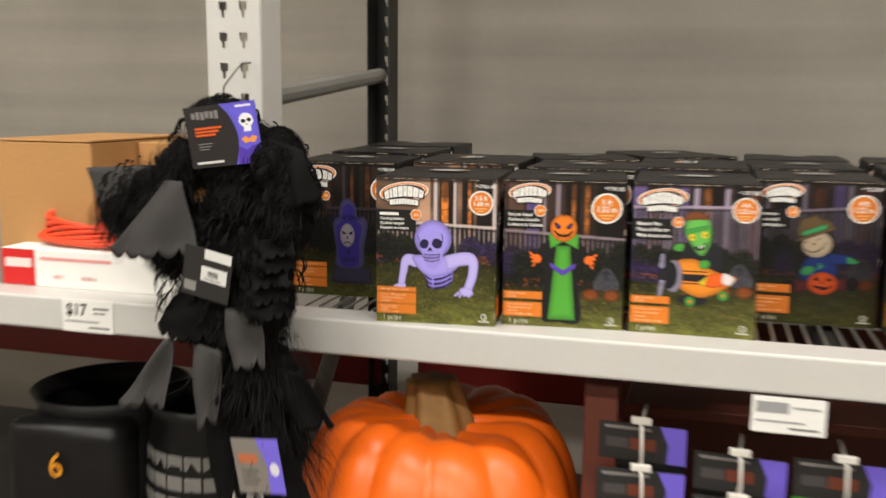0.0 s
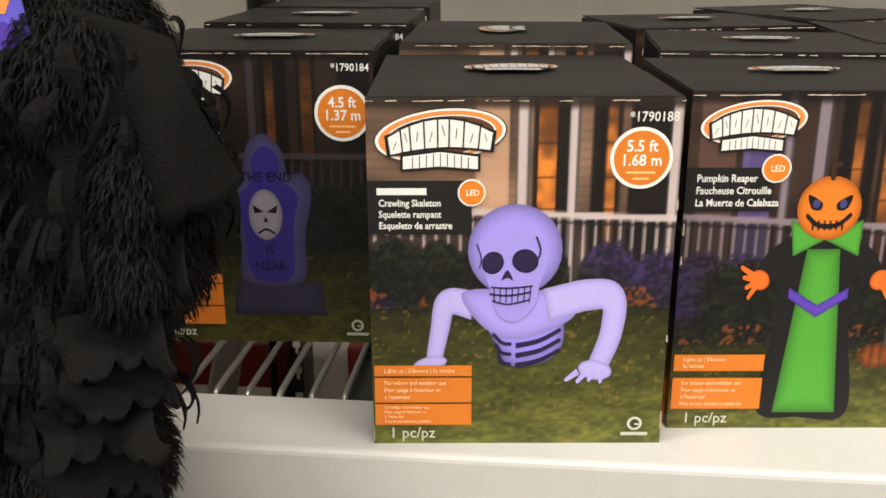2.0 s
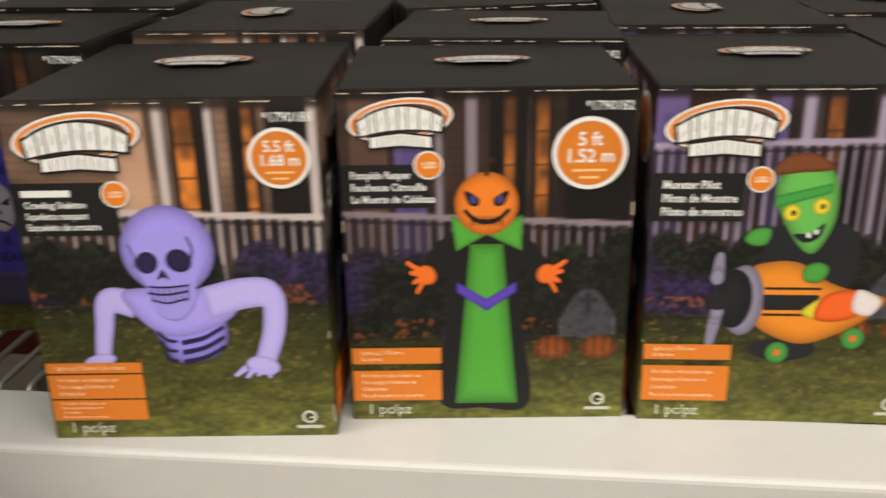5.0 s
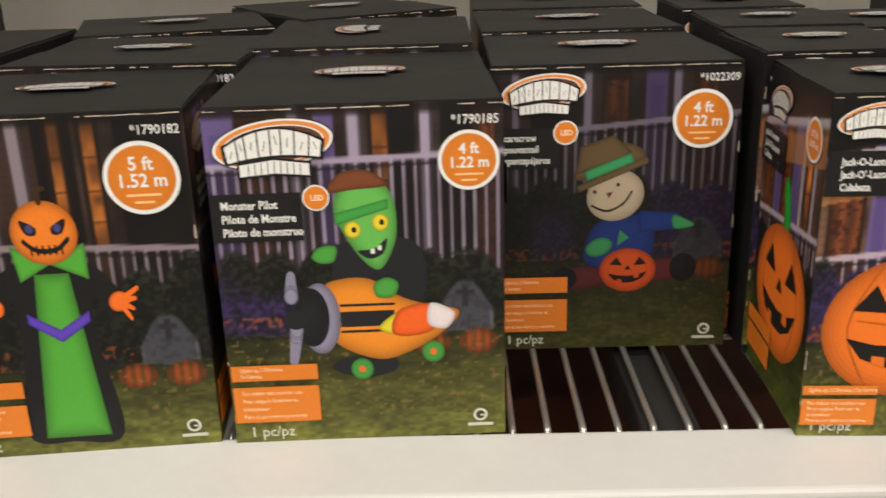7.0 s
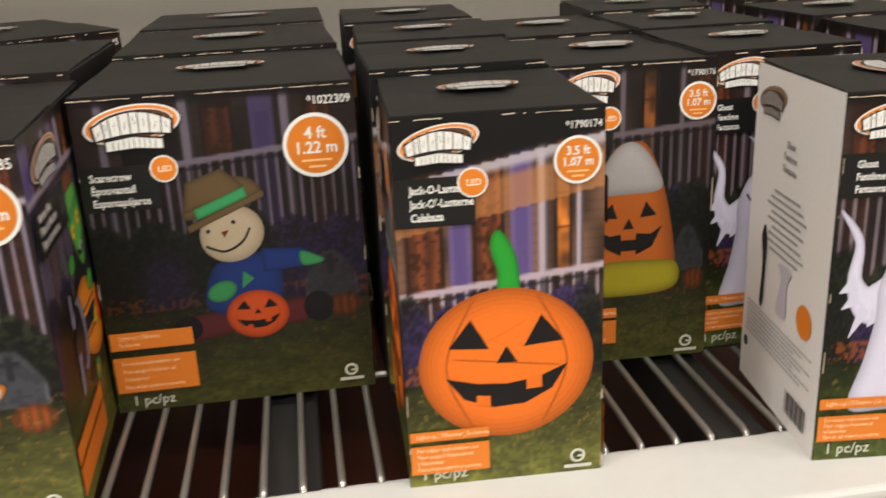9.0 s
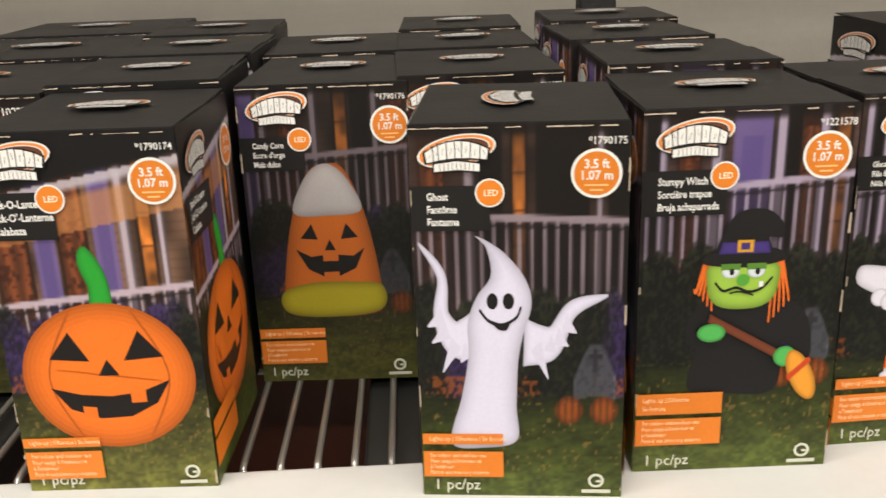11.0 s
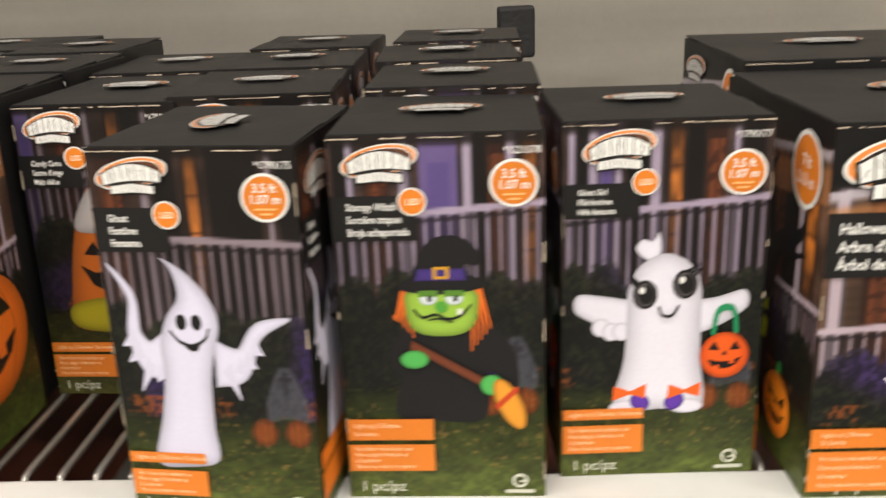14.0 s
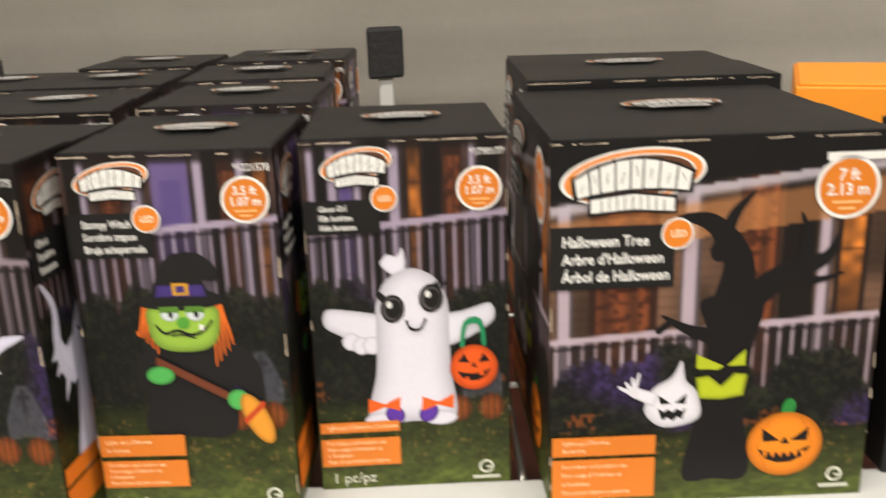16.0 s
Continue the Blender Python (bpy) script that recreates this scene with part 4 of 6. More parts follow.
def make_prints(key, w, h, d, figure, style, seed, size, metric, number, title, notices, bar_title=False, bare_side=False, porch=()):
    """All the printed sheets of one kind of box, made once and shared by its repeats."""
    wide = w > 0.16
    m = {"w": w, "h": h, "d": d, "bare": bare_side}
    dim = (w, h)
    # figures on the three set-back boxes are inked darker to stand for shade
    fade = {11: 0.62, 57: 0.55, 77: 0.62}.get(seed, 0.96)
    m["front_picture"] = photo("front_picture", w, h, style, seed, porch)
    a = Art(w, h)
    a.level = 2
    a.puffed = True
    figure(a)
    a.puffed = False
    em, badge, led, panel, x1, rows, fit = LAYOUT[key]
    a.place(*fit)
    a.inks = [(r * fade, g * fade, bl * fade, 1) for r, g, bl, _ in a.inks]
    m["printed_figure"] = a.mesh("printed_figure")
    a = Art(w, h)
    a.level = 8
    emblem(a, *em)
    m["emblem"] = a.mesh("emblem")
    # size badge
    bx, bz, br = badge
    a = Art(w, h)
    a.level = 9
    a.ell(bx, bz, br, br * w / h, WHITE, n=44)
    a.up()
    a.ell(bx, bz, br * 0.88, br * 0.88 * w / h, ORANGE, shade=0.93, n=44)
    a.up()
    X, Z, R = (bx - 0.5) * w, bz * h, br * w
    letters(a, size, R * 0.52, X, Z + R * 0.22, WHITE, "CENTER", 0.02, metres=dim)
    letters(a, metric, R * 0.52, X, Z - R * 0.24, WHITE, "CENTER", 0.02, metres=dim)
    for k, f in ((0, 0.46), (1, 0.26)):
        a.quad(bx - br * f, bx + br * f, bz + (-0.50 - 0.2 * k) * br * w / h, bz + (-0.43 - 0.2 * k) * br * w / h, (246, 190, 130))
    m["size_badge"] = a.mesh("size_badge")
    lx, lz, lr = led
    a = Art(w, h)
    a.level = 12
    a.ell(lx, lz, lr, lr * w / h, WHITE, n=32)
    a.up()
    a.ell(lx, lz, lr * 0.88, lr * 0.88 * w / h, ORANGE, n=32)
    a.up()
    letters(a, "LED", lr * w * 0.62, (lx - 0.42 * lr - 0.5) * w, lz * h - lr * w * 0.2, (252, 232, 206), "LEFT", 0.015, metres=dim)
    m["light_badge"] = a.mesh("light_badge")
    # title label
    a = Art(w, h)
    a.level = 9
    ux, z1, z0 = panel
    a.quad(0.0, ux, z0, z1, (26, 25, 25))
    a.up()
    step = (z1 - z0) * 0.84 / len(title)
    ts = step * h * (0.86 if wide else 0.84)
    for i, words in enumerate(title):
        z = z1 - (z1 - z0) * 0.10 - step * (i + 0.78)
        if bar_title and i == 0:
            a.quad(0.03, 0.19, z, z + ts * 0.7 / h, WHITE)
        else:
            letters(a, words, ts, (0.035 - 0.5) * w if wide else (0.075 - 0.5) * w, z * h, WHITE, "LEFT", 0.022, 0.84 if wide else 0.78, metres=dim)
    m["title_label"] = a.mesh("title_label")
    # notices, quantity, number, mark of origin
    a = Art(w, h)
    a.level = 12
    for zt, zb in rows:
        a.quad(0.008, x1, zb, zt, (216, 122, 42))
    a.up()
    long = ["For indoor and outdoor use", "Pour usage à l'intérieur et", "à l'extérieur", "Para el uso interno y externo"]
    for (zt, zb), lines in zip(rows, [["Lights up | S'illumine | Se ilumina"]] + ([long[:3]] if notices == 3 else []) + [long]):
        if notices == 2 and lines[0].startswith("Lights"):
            lines = ["Lights up | S'illumine", "Se ilumina"]
        st = (zt - zb) / (len(lines) + 0.5)
        for i, words in enumerate(lines):
            letters(a, words, min(st * h * 0.95, 0.0046), (0.04 - 0.5) * w, (zt - st * (i + 1.0)) * h, (252, 214, 172), "LEFT", 0.0, 0.8, metres=dim)
    m["notice_label"] = a.mesh("notice_label")
    a = Art(w, h)
    a.level = 9
    letters(a, "1 pc/pz", 0.0115 if wide else 0.0108, (0.055 - 0.5) * w, 0.022 * h, (206, 206, 190), "LEFT", 0.004, 0.95, metres=dim)
    m["quantity_text"] = a.mesh("quantity_text")
    a = Art(w, h)
    a.level = 9
    if number:
        letters(a, "*" + number, 0.0088 if wide else 0.0062, (0.985 - 0.5) * w, (0.938 if wide else 0.948) * h, WHITE, "RIGHT", 0.008, 0.9, metres=dim)
    else:
        a.quad(0.80, 0.98, 0.93, 0.95, WHITE)
    m["item_number"] = a.mesh("item_number")
    a = Art(w, h)
    a.level = 9
    gx, gz, gr = (0.908, 0.066, 0.026) if wide else (0.873, 0.052, 0.04)
    a.ell(gx, gz, gr, gr * w / h, (206, 206, 190), n=24)
    a.up()
    a.ell(gx, gz, gr * 0.66, gr * 0.66 * w / h, (60, 66, 34), n=24)
    a.up()
    a.quad(gx, gx + gr * 0.6, gz - 0.2 * gr * w / h, gz + 0.05 * gr, (206, 206, 190))
    a.quad(gx - gr * 1.8, gx + gr * 1.8, gz - gr * w / h * 1.75, gz - gr * w / h * 1.25, (196, 196, 182))
    m["maker_mark"] = a.mesh("maker_mark")
    # lid
    a = Art(w, d)
    a.level = 2
    emblem(a, 0.5, 0.55, 0.35 if wide else 0.42, 0.20 if wide else 0.24, 0.8)
    m["top_emblem"] = a.mesh("top_emblem")
    # side sheet
    if bare_side:
        s = Art()
        s.fan([(-d / 2, 0.0), (d / 2, 0.0), (d / 2, h), (-d / 2, h)], (226, 224, 222))
        m["plain_side"] = s.mesh("plain_side")
        a = Art(d, h)
        a.level = 4
        emblem(a, 0.22, 0.905, 0.34, 0.085, 0.62)
        for i, words in enumerate(title):
            letters(a, words, 0.0068, 0.0, (0.80 - 0.035 * i) * h, (60, 58, 58), "CENTER", 0.01, 0.86, metres=(d, h))
        for i in range(9):
            f = 0.16 + 0.1 * ((i * 7) % 5) / 5
            a.quad(0.5 - f, 0.5 + f, 0.66 - 0.022 * i, 0.667 - 0.022 * i, (150, 148, 148))
        for i in range(8):
            a.quad(0.08, 0.92 - 0.1 * (i % 3), 0.27 - 0.014 * i, 0.275 - 0.014 * i, (160, 158, 158))
        a.ell(0.80, 0.36, 0.085, 0.048, ORANGE)
        a.blob([(0.46, 0.32), (0.50, 0.42), (0.46, 0.46), (0.54, 0.47), (0.62, 0.46), (0.57, 0.41), (0.58, 0.32)], (186, 184, 196))
        a.blob([(0.24, 0.30), (0.25, 0.42), (0.22, 0.50), (0.255, 0.545), (0.29, 0.50), (0.29, 0.42), (0.28, 0.30)], (40, 38, 40))
        for i in range(14):
            a.quad(0.66 + 0.018 * i, 0.667 + 0.018 * i + 0.004 * (i % 3), 0.05, 0.12, (50, 48, 48))
        a.ell(0.09, 0.13, 0.03, 0.017, (50, 48, 48))
        m["side_lettering"] = a.mesh("side_lettering")
    m["side_picture"] = photo("side_picture", d, h, style, seed + 31, porch)
    a = Art(d, h)
    a.level = 3
    a.puffed = True
    figure(a)
    a.puffed = False
    a.place(*fit)
    m["side_figure"] = a.mesh("side_figure")
    a = Art(d, h)
    a.level = 9
    emblem(a, 0.26, 0.905, 0.36, 0.10, 0.9)
    a.quad(0.0, 0.42, 0.70, 0.82, (26, 25, 25))
    a.up()
    for i, words in enumerate(title):
        letters(a, words, 0.0082 if wide else 0.0070, (0.05 - 0.5) * d, (0.786 - 0.034 * i) * h, WHITE, "LEFT", 0.02, 0.76, metres=(d, h))
    m["side_title"] = a.mesh("side_title")
    a = Art(d, h)
    a.level = 12
    a.ell(0.84, 0.86, 0.115, 0.115 * d / h, WHITE, n=32)
    a.up()
    a.ell(0.84, 0.86, 0.10, 0.10 * d / h, ORANGE, n=32)
    a.up()
    letters(a, size, 0.05 * d, 0.34 * d, 0.868 * h, WHITE, "CENTER", 0.02, metres=(d, h))
    letters(a, metric, 0.05 * d, 0.34 * d, 0.868 * h - 0.055 * d, WHITE, "CENTER", 0.02, metres=(d, h))
    m["side_badge"] = a.mesh("side_badge")
    a = Art(d, h)
    a.level = 12
    a.quad(0.0, 0.45, 0.15, 0.20, (226, 122, 36))
    a.quad(0.0, 0.45, 0.06, 0.14, (226, 122, 36))
    m["side_notice"] = a.mesh("side_notice")
    MAKES[key] = m


def carton_mesh(w, h, d, seed):
    """Board box with soft worn edges, slightly bowed sides and two lid flaps that meet in a seam."""
    rng = random.Random(seed)
    bm = bmesh.new()
    add_box(bm, -w / 2, w / 2, 0.0, d, 0.0, h, 0.0014, 2)
    # lid flaps, a hair proud of the rim
    sag = [rng.uniform(0.0002, 0.0022) for _ in range(4)]
    y = d * 0.5
    for y0, y1, s0, s1 in ((0.001, y - 0.0006, 0.0, sag[0]), (y + 0.0006, d - 0.001, sag[1], 0.0)):
        v = [bm.verts.new(p) for p in ((-w / 2 + 0.001, y0, h + 0.0006), (w / 2 - 0.001, y0, h + 0.0006), (w / 2 - 0.001, y1, h + 0.0006 + s0 + s1), (-w / 2 + 0.001, y1, h + 0.0006 + sag[2] * 0.5 + s0))]
        b = [bm.verts.new(p.co - Vector((0, 0, 0.0012))) for p in v]
        bm.faces.new(v)
        for i in range(4):
            bm.faces.new((v[i], b[i], b[(i + 1) % 4], v[(i + 1) % 4]))
    me = bpy.data.meshes.new("carton")
    bm.to_mesh(me)
    bm.free()
    return me


BOXES = {}


def worn_edges(w, h, d, seed):
    """Pale bits of bare board where the lid's front edge and the corners are rubbed."""
    rng = random.Random(seed)
    bm = bmesh.new()
    x = -w / 2
    while x < w / 2 - 0.002:
        l = min(rng.uniform(0.001, 0.012), w / 2 - x)
        if rng.random() < 0.62:
            t = rng.uniform(0.0003, 0.0009)
            v = [bm.verts.new(p) for p in ((x, -0.0021, h - 0.0022), (x + l, -0.0021, h - 0.0022 + rng.uniform(-0.0003, 0.0003)), (x + l, -0.0018, h - 0.0022 + t), (x, -0.0018, h - 0.0022 + t * 0.6))]
            bm.faces.new(v)
        x += l
    for s in (-1, 1):
        z = 0.004
        while z < h - 0.01:
            l = rng.uniform(0.001, 0.016)
            if rng.random() < 0.07:
                t = rng.uniform(0.0003, 0.0008)
                xx = s * (w / 2 - 0.0006)
                v = [bm.verts.new(p) for p in ((xx - t, -0.0021, z), (xx + t, -0.0021, z), (xx + t * 0.7, -0.0021, min(z + l, h)), (xx - t * 0.6, -0.0021, min(z + l, h)))]
                bm.faces.new(v)
            z += l
    me = bpy.data.meshes.new("worn_edge")
    bm.to_mesh(me)
    bm.free()
    return me


WEAR = {}


def inflatable_box(key, label, x, y, yaw, z=1.1497, full=True, extra=0.0, side="", turned=False, bare_front=False):
    """One boxed inflatable: x, y are the middle of its front at the bottom; turned: the lid's mark runs from front to back."""
    m = MAKES[key]
    ob = thing("inflatable_decoration_box", x, y, z, label, "box", yaw, "boxed inflatable decorations")
    ck = (key, extra)
    if ck not in BOXES:
        BOXES[ck] = carton_mesh(m["w"], m["h"] + extra, m["d"], len(BOXES) + 3)
    link_mesh("carton", BOXES[ck], CARTON, ob, "black printed cardboard carton")
    lift = extra
    if ck not in WEAR:
        WEAR[ck] = worn_edges(m["w"], m["h"] + extra, m["d"], len(WEAR) + 40)
    tagged(link_mesh("worn_edge", WEAR[ck], CORE, ob, "pale rubbed board edge"), kind="stuff")
    for name in ("front_picture", "printed_figure", "emblem", "size_badge", "light_badge", "title_label", "notice_label", "quantity_text", "item_number", "maker_mark"):
        if not full and name in ("maker_mark", "notice_label", "light_badge", "title_label", "printed_figure"):
            continue
        if bare_front and name != "front_picture":
            continue
        p = link_mesh(name, m[name], PRINT, ob)
        p.location = (0, -0.0002, lift)
    p = link_mesh("top_emblem", m["top_emblem"], PRINT, ob)
    p.matrix_basis = pose(0, 0, m["h"] + extra + 0.0031, -90, 0, 0)
    if turned:
        mid = m["d"] / 2
        p.matrix_basis = pose(0, mid, 0, 0, 0, 90) @ pose(0, -mid, 0) @ p.matrix_basis
    for s in side:
        at = pose(-m["w"] / 2 - 0.0002, m["d"] / 2, lift, 0, 0, -90) if s == "l" else pose(m["w"] / 2 + 0.0002, m["d"] / 2, lift, 0, 0, 90)
        names = ("plain_side", "side_lettering") if m["bare"] and s == "l" else ("side_picture", "side_figure", "side_title", "side_badge", "side_notice")
        for name in names:
            p = link_mesh(name, m[name], PRINT, ob)
            p.matrix_basis = at
    return ob


# ---- structure ----
bm = bmesh.new()
add_box(bm, -6, 7, -6, 2.75, -0.15, 0.0)
tagged(part("floor", bm, FLOOR), "smooth sealed grey concrete store floor", "floor", kind="structure")
tagged(part("ceiling", box_mesh(-6, 7, -6, 2.75, 5.6, 5.75), CEIL), "pale steel roof deck high over the aisle", "ceiling", kind="structure")
WALL_Y = 2.55
wall = tagged(part("wall_back", box_mesh(-6, 7, WALL_Y, WALL_Y + 0.2, 0, 5.6), CONCRETE), "smooth grey painted concrete wall with faint stains", "wall", kind="structure")
tagged(part("wall_left", box_mesh(-6.2, -6, -6, 2.75, 0, 5.6), WALL), "plain grey painted store wall", "wall", kind="structure")
tagged(part("wall_right", box_mesh(7, 7.2, -6, 2.75, 0, 5.6), WALL), "plain grey painted store wall", "wall", kind="structure")
tagged(part("wall_front", box_mesh(-6, 7, -6.2, -6, 0, 5.6), WALL), "plain grey painted store wall", "wall", kind="structure")


# ---- the rack ----
SHELF = 1.15
rack = thing("pallet_rack", -0.68, 1.36, 0, "cream painted steel pallet rack with wire decks", "shelf rack")


def rp(name, bm, mat, label="", smooth=False):
    o = part(name, bm, mat, rack, label, smooth)
    o.matrix_parent_inverse = rack.matrix_basis.inverted()
    return o


def upright(x, y, front, mat):
    """A rolled post with two columns of keyhole slots, open at the back."""
    bm = bmesh.new()
    w, d, t = (0.10 if front else 0.056), 0.075, 0.003
    s = 1 if front else -1
    pitch = 0.0508
    holes = (-0.019, 0.019) if front else (0.0,)
    # face strips between the slots, then the bridges
    cols = [-w / 2]
    for hx in holes:
        cols += [hx - 0.0075, hx + 0.0075]
    cols.append(w / 2)
    for i in range(0, len(cols) - 1, 2):
        add_box(bm, x + cols[i], x + cols[i + 1], y, y + s * t, 0, 3.6)
    for hx in holes:
        for k in range(70):
            z = k * pitch
            add_box(bm, x + hx - 0.0075, x + hx + 0.0075, y, y + s * t, z, z + pitch - 0.026)
            add_box(bm, x + hx - 0.0075, x + hx - 0.003, y, y + s * t, z + pitch - 0.026, z + pitch - 0.014)
            add_box(bm, x + hx + 0.003, x + hx + 0.0075, y, y + s * t, z + pitch - 0.026, z + pitch - 0.014)
    for sx in (-1, 1):
        add_box(bm, x + sx * w / 2 - t / 2, x + sx * w / 2 + t / 2, y + s * t, y + s * d, 0, 3.6)
        if front:
            add_box(bm, x + sx * (w / 2 - 0.012) - 0.012, x + sx * (w / 2 - 0.012) + 0.012, y + s * d, y + s * (d + t), 0, 3.6)
    return bm


rp("upright", upright(-0.692, 1.362, True, PAINT), PAINT, "cream slotted post")
REAR_Y = 2.27
rp("upright", upright(-0.735, REAR_Y, False, DARKSTEEL), DARKSTEEL, "dark grey slotted rear post")
for z0, z1 in ((1.512, 1.575), (0.59, 1.28)):
    bm = bmesh.new()
    tube(bm, [(-0.692, 1.43, z0), (-0.735, REAR_Y - 0.06, z1)], 0.019, 10)
    rp("brace", bm, GREYPAINT, "grey tube brace between the posts")


def beam(x0, x1, y0, z0, z1, deep=0.04):
    """A rolled box beam with rounded edges and a lip inside that the deck hangs on."""
    bm = box_mesh(x0, x1, y0, y0 + deep, z0, z1, 0.005, 3)
    add_box(bm, x0, x1, y0 + deep - 0.002, y0 + deep + 0.018, z0, z1 - 0.012, 0.002, 1)
    return bm


for x0, x1 in ((-3.2, -0.748), (-0.636, 2.4)):
    rp("beam", beam(x0, x1, 1.330, SHELF - 0.062, SHELF, 0.080), PAINT, "cream front beam")
    rp("rear_beam", box_mesh(x0, x1, REAR_Y - 0.04, REAR_Y - 0.002, SHELF - 0.09, SHELF - 0.012, 0.004), PAINT, "cream rear beam")
    rp("rear_beam", box_mesh(x0, x1, REAR_Y - 0.04, REAR_Y - 0.002, 0.735, 0.82, 0.004), REDPAINT, "dark red rear beam")
    rp("beam", beam(x0, x1, 1.353, 0.46, 0.56), PAINT, "cream front beam")
    rp("beam", beam(x0, x1, 1.353, 2.86, 2.96), PAINT, "cream front beam")
    rp("deck_board", box_mesh(x0, x1, 1.42, REAR_Y - 0.05, 2.94, 2.955), KRAFT)
    rp("deck_board", box_mesh(x0, x1, 1.42, REAR_Y - 0.05, 0.54, 0.556), DARKSTEEL)
for sx in (-1, 1):
    bm = box_mesh(-0.692 + sx * 0.054 - 0.004, -0.692 + sx * 0.054 + 0.004, 1.355, 1.40, SHELF - 0.11, SHELF + 0.03, 0.001, 1)
    rp("beam_bracket", bm, PAINT)

# wire decks
deck = thing("wire_deck", 0.9, 1.8, SHELF - 0.006, "galvanised welded wire deck resting on the beams", "wire shelf")
wire_me = bpy.data.meshes.new("wire")
bm = bmesh.new()
tube(bm, [(0, 1.4135, -0.006), (0, 1.4165, -0.0005), (0, 1.423, 0.0005), (0, REAR_Y - 0.03, 0.0005)], 0.0026, 8)
bm.to_mesh(wire_me)
bm.free()
for f in wire_me.polygons:
    f.use_smooth = True
wire_me.materials.append(WIRE)
x = -0.594
while x < 2.3:
    o = new("wire", wire_me)
    o.parent = deck
    o.matrix_parent_inverse = deck.matrix_basis.inverted()
    o.location = (x, 0, SHELF - 0.0032)
    x += 0.0258
for yy in (1.58, 1.75, 2.05, 2.2):
    bm = bmesh.new()
    tube(bm, [(-0.61, yy, SHELF - 0.0085), (2.3, yy, SHELF - 0.0085)], 0.0026, 6)
    o = part("cross_wire", bm, WIRE, deck)
    o.matrix_parent_inverse = deck.matrix_basis.inverted()
for xx in (-0.45, 0.30, 0.62, 1.4):
    o = part("support_channel", box_mesh(xx - 0.022, xx + 0.022, 1.41, REAR_Y - 0.03, SHELF - 0.045, SHELF - 0.0115, 0.003), DARKSTEEL, deck, "dark support channel")
    o.matrix_parent_inverse = deck.matrix_basis.inverted()
deck2 = tagged(part("wire_deck", box_mesh(-3.2, -0.74, 1.40, REAR_Y - 0.03, SHELF - 0.012, SHELF - 0.001), WIRE), "galvanised wire deck of the next bay", "wire shelf")

# ---- boxes on the shelf ----
H = 0.242
# dark style: the crow's shadow over this box is coloured into its print
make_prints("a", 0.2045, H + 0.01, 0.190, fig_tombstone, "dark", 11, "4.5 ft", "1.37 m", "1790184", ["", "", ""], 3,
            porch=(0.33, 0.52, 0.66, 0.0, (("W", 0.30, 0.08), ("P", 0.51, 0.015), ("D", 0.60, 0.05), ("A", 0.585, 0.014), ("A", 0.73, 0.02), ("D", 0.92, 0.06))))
make_prints("b", 0.1992, H, 0.226, fig_skeleton, "warm", 23, "5.5 ft", "1.68 m", "1790188", ["", "Crawling Skeleton", "Squelette rampant", "Esqueleto de arrastre"], 3, True,
            porch=(0.42, 0.54, 0.69, -0.03, (("W", 0.40, 0.05), ("D", 0.60, 0.045), ("A", 0.575, 0.026), ("A", 0.775, 0.016), ("D", 0.74, 0.02), ("D", 0.91, 0.07), ("P", 0.50, 0.014), ("P", 0.66, 0.011), ("P", 0.985, 0.014))))
make_prints("c", 0.1945, H, 0.164, fig_pumpkin_reaper, "dusk", 35, "5 ft", "1.52 m", "1790182", ["Pumpkin Reaper", "Faucheuse Citrouille", "La Muerte de Calabaza"], 2,
            porch=(0.27, 0.50, 0.635, -0.04, (("W", 0.10, 0.06), ("V", 0.24, 0.05), ("D", 0.57, 0.06), ("A", 0.575, 0.014), ("A", 0.685, 0.018), ("D", 0.88, 0.11), ("P", 0.45, 0.02), ("P", 0.34, 0.012))))
make_prints("d", 0.1929, H, 0.214, fig_monster_pilot, "violet", 41, "4 ft", "1.22 m", "1790185", ["Monster Pilot", "Pilote de Monstre", "Piloto de monstruo"], 2,
            porch=(0.34, 0.52, 0.85, 0.02, (("V", 0.05, 0.05), ("C", 0.16, 0.05), ("V", 0.40, 0.03), ("A", 0.585, 0.022), ("D", 0.66, 0.04), ("D", 0.84, 0.05), ("C", 0.94, 0.03), ("P", 0.30, 0.017), ("P", 0.50, 0.02), ("P", 0.74, 0.017))))
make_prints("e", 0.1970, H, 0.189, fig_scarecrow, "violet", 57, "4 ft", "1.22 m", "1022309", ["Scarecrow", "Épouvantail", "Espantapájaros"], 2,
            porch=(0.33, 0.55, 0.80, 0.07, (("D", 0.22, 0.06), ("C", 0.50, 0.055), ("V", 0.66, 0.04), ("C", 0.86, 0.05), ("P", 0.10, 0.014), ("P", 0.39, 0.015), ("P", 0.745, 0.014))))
make_prints("f", 0.1256, H, 0.132, fig_jack, "eave", 62, "3.5 ft", "1.07 m", "1790174", ["Jack-O-Lantern", "Jack-O'-Lanterne", "Calabaza"], 1,
            porch=(0.30, 0.46, 0.57, 0.05, (("C", 0.13, 0.09), ("V", 0.30, 0.05), ("C", 0.44, 0.075), ("V", 0.60, 0.05), ("A", 0.80, 0.025), ("P", 0.70, 0.02), ("P", 0.88, 0.012))))
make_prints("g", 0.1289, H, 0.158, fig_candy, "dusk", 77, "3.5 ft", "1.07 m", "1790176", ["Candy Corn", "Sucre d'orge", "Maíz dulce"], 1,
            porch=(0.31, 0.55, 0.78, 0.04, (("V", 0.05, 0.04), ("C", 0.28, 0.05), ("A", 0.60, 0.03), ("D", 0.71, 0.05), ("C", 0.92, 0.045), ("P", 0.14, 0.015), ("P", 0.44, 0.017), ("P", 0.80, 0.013))))
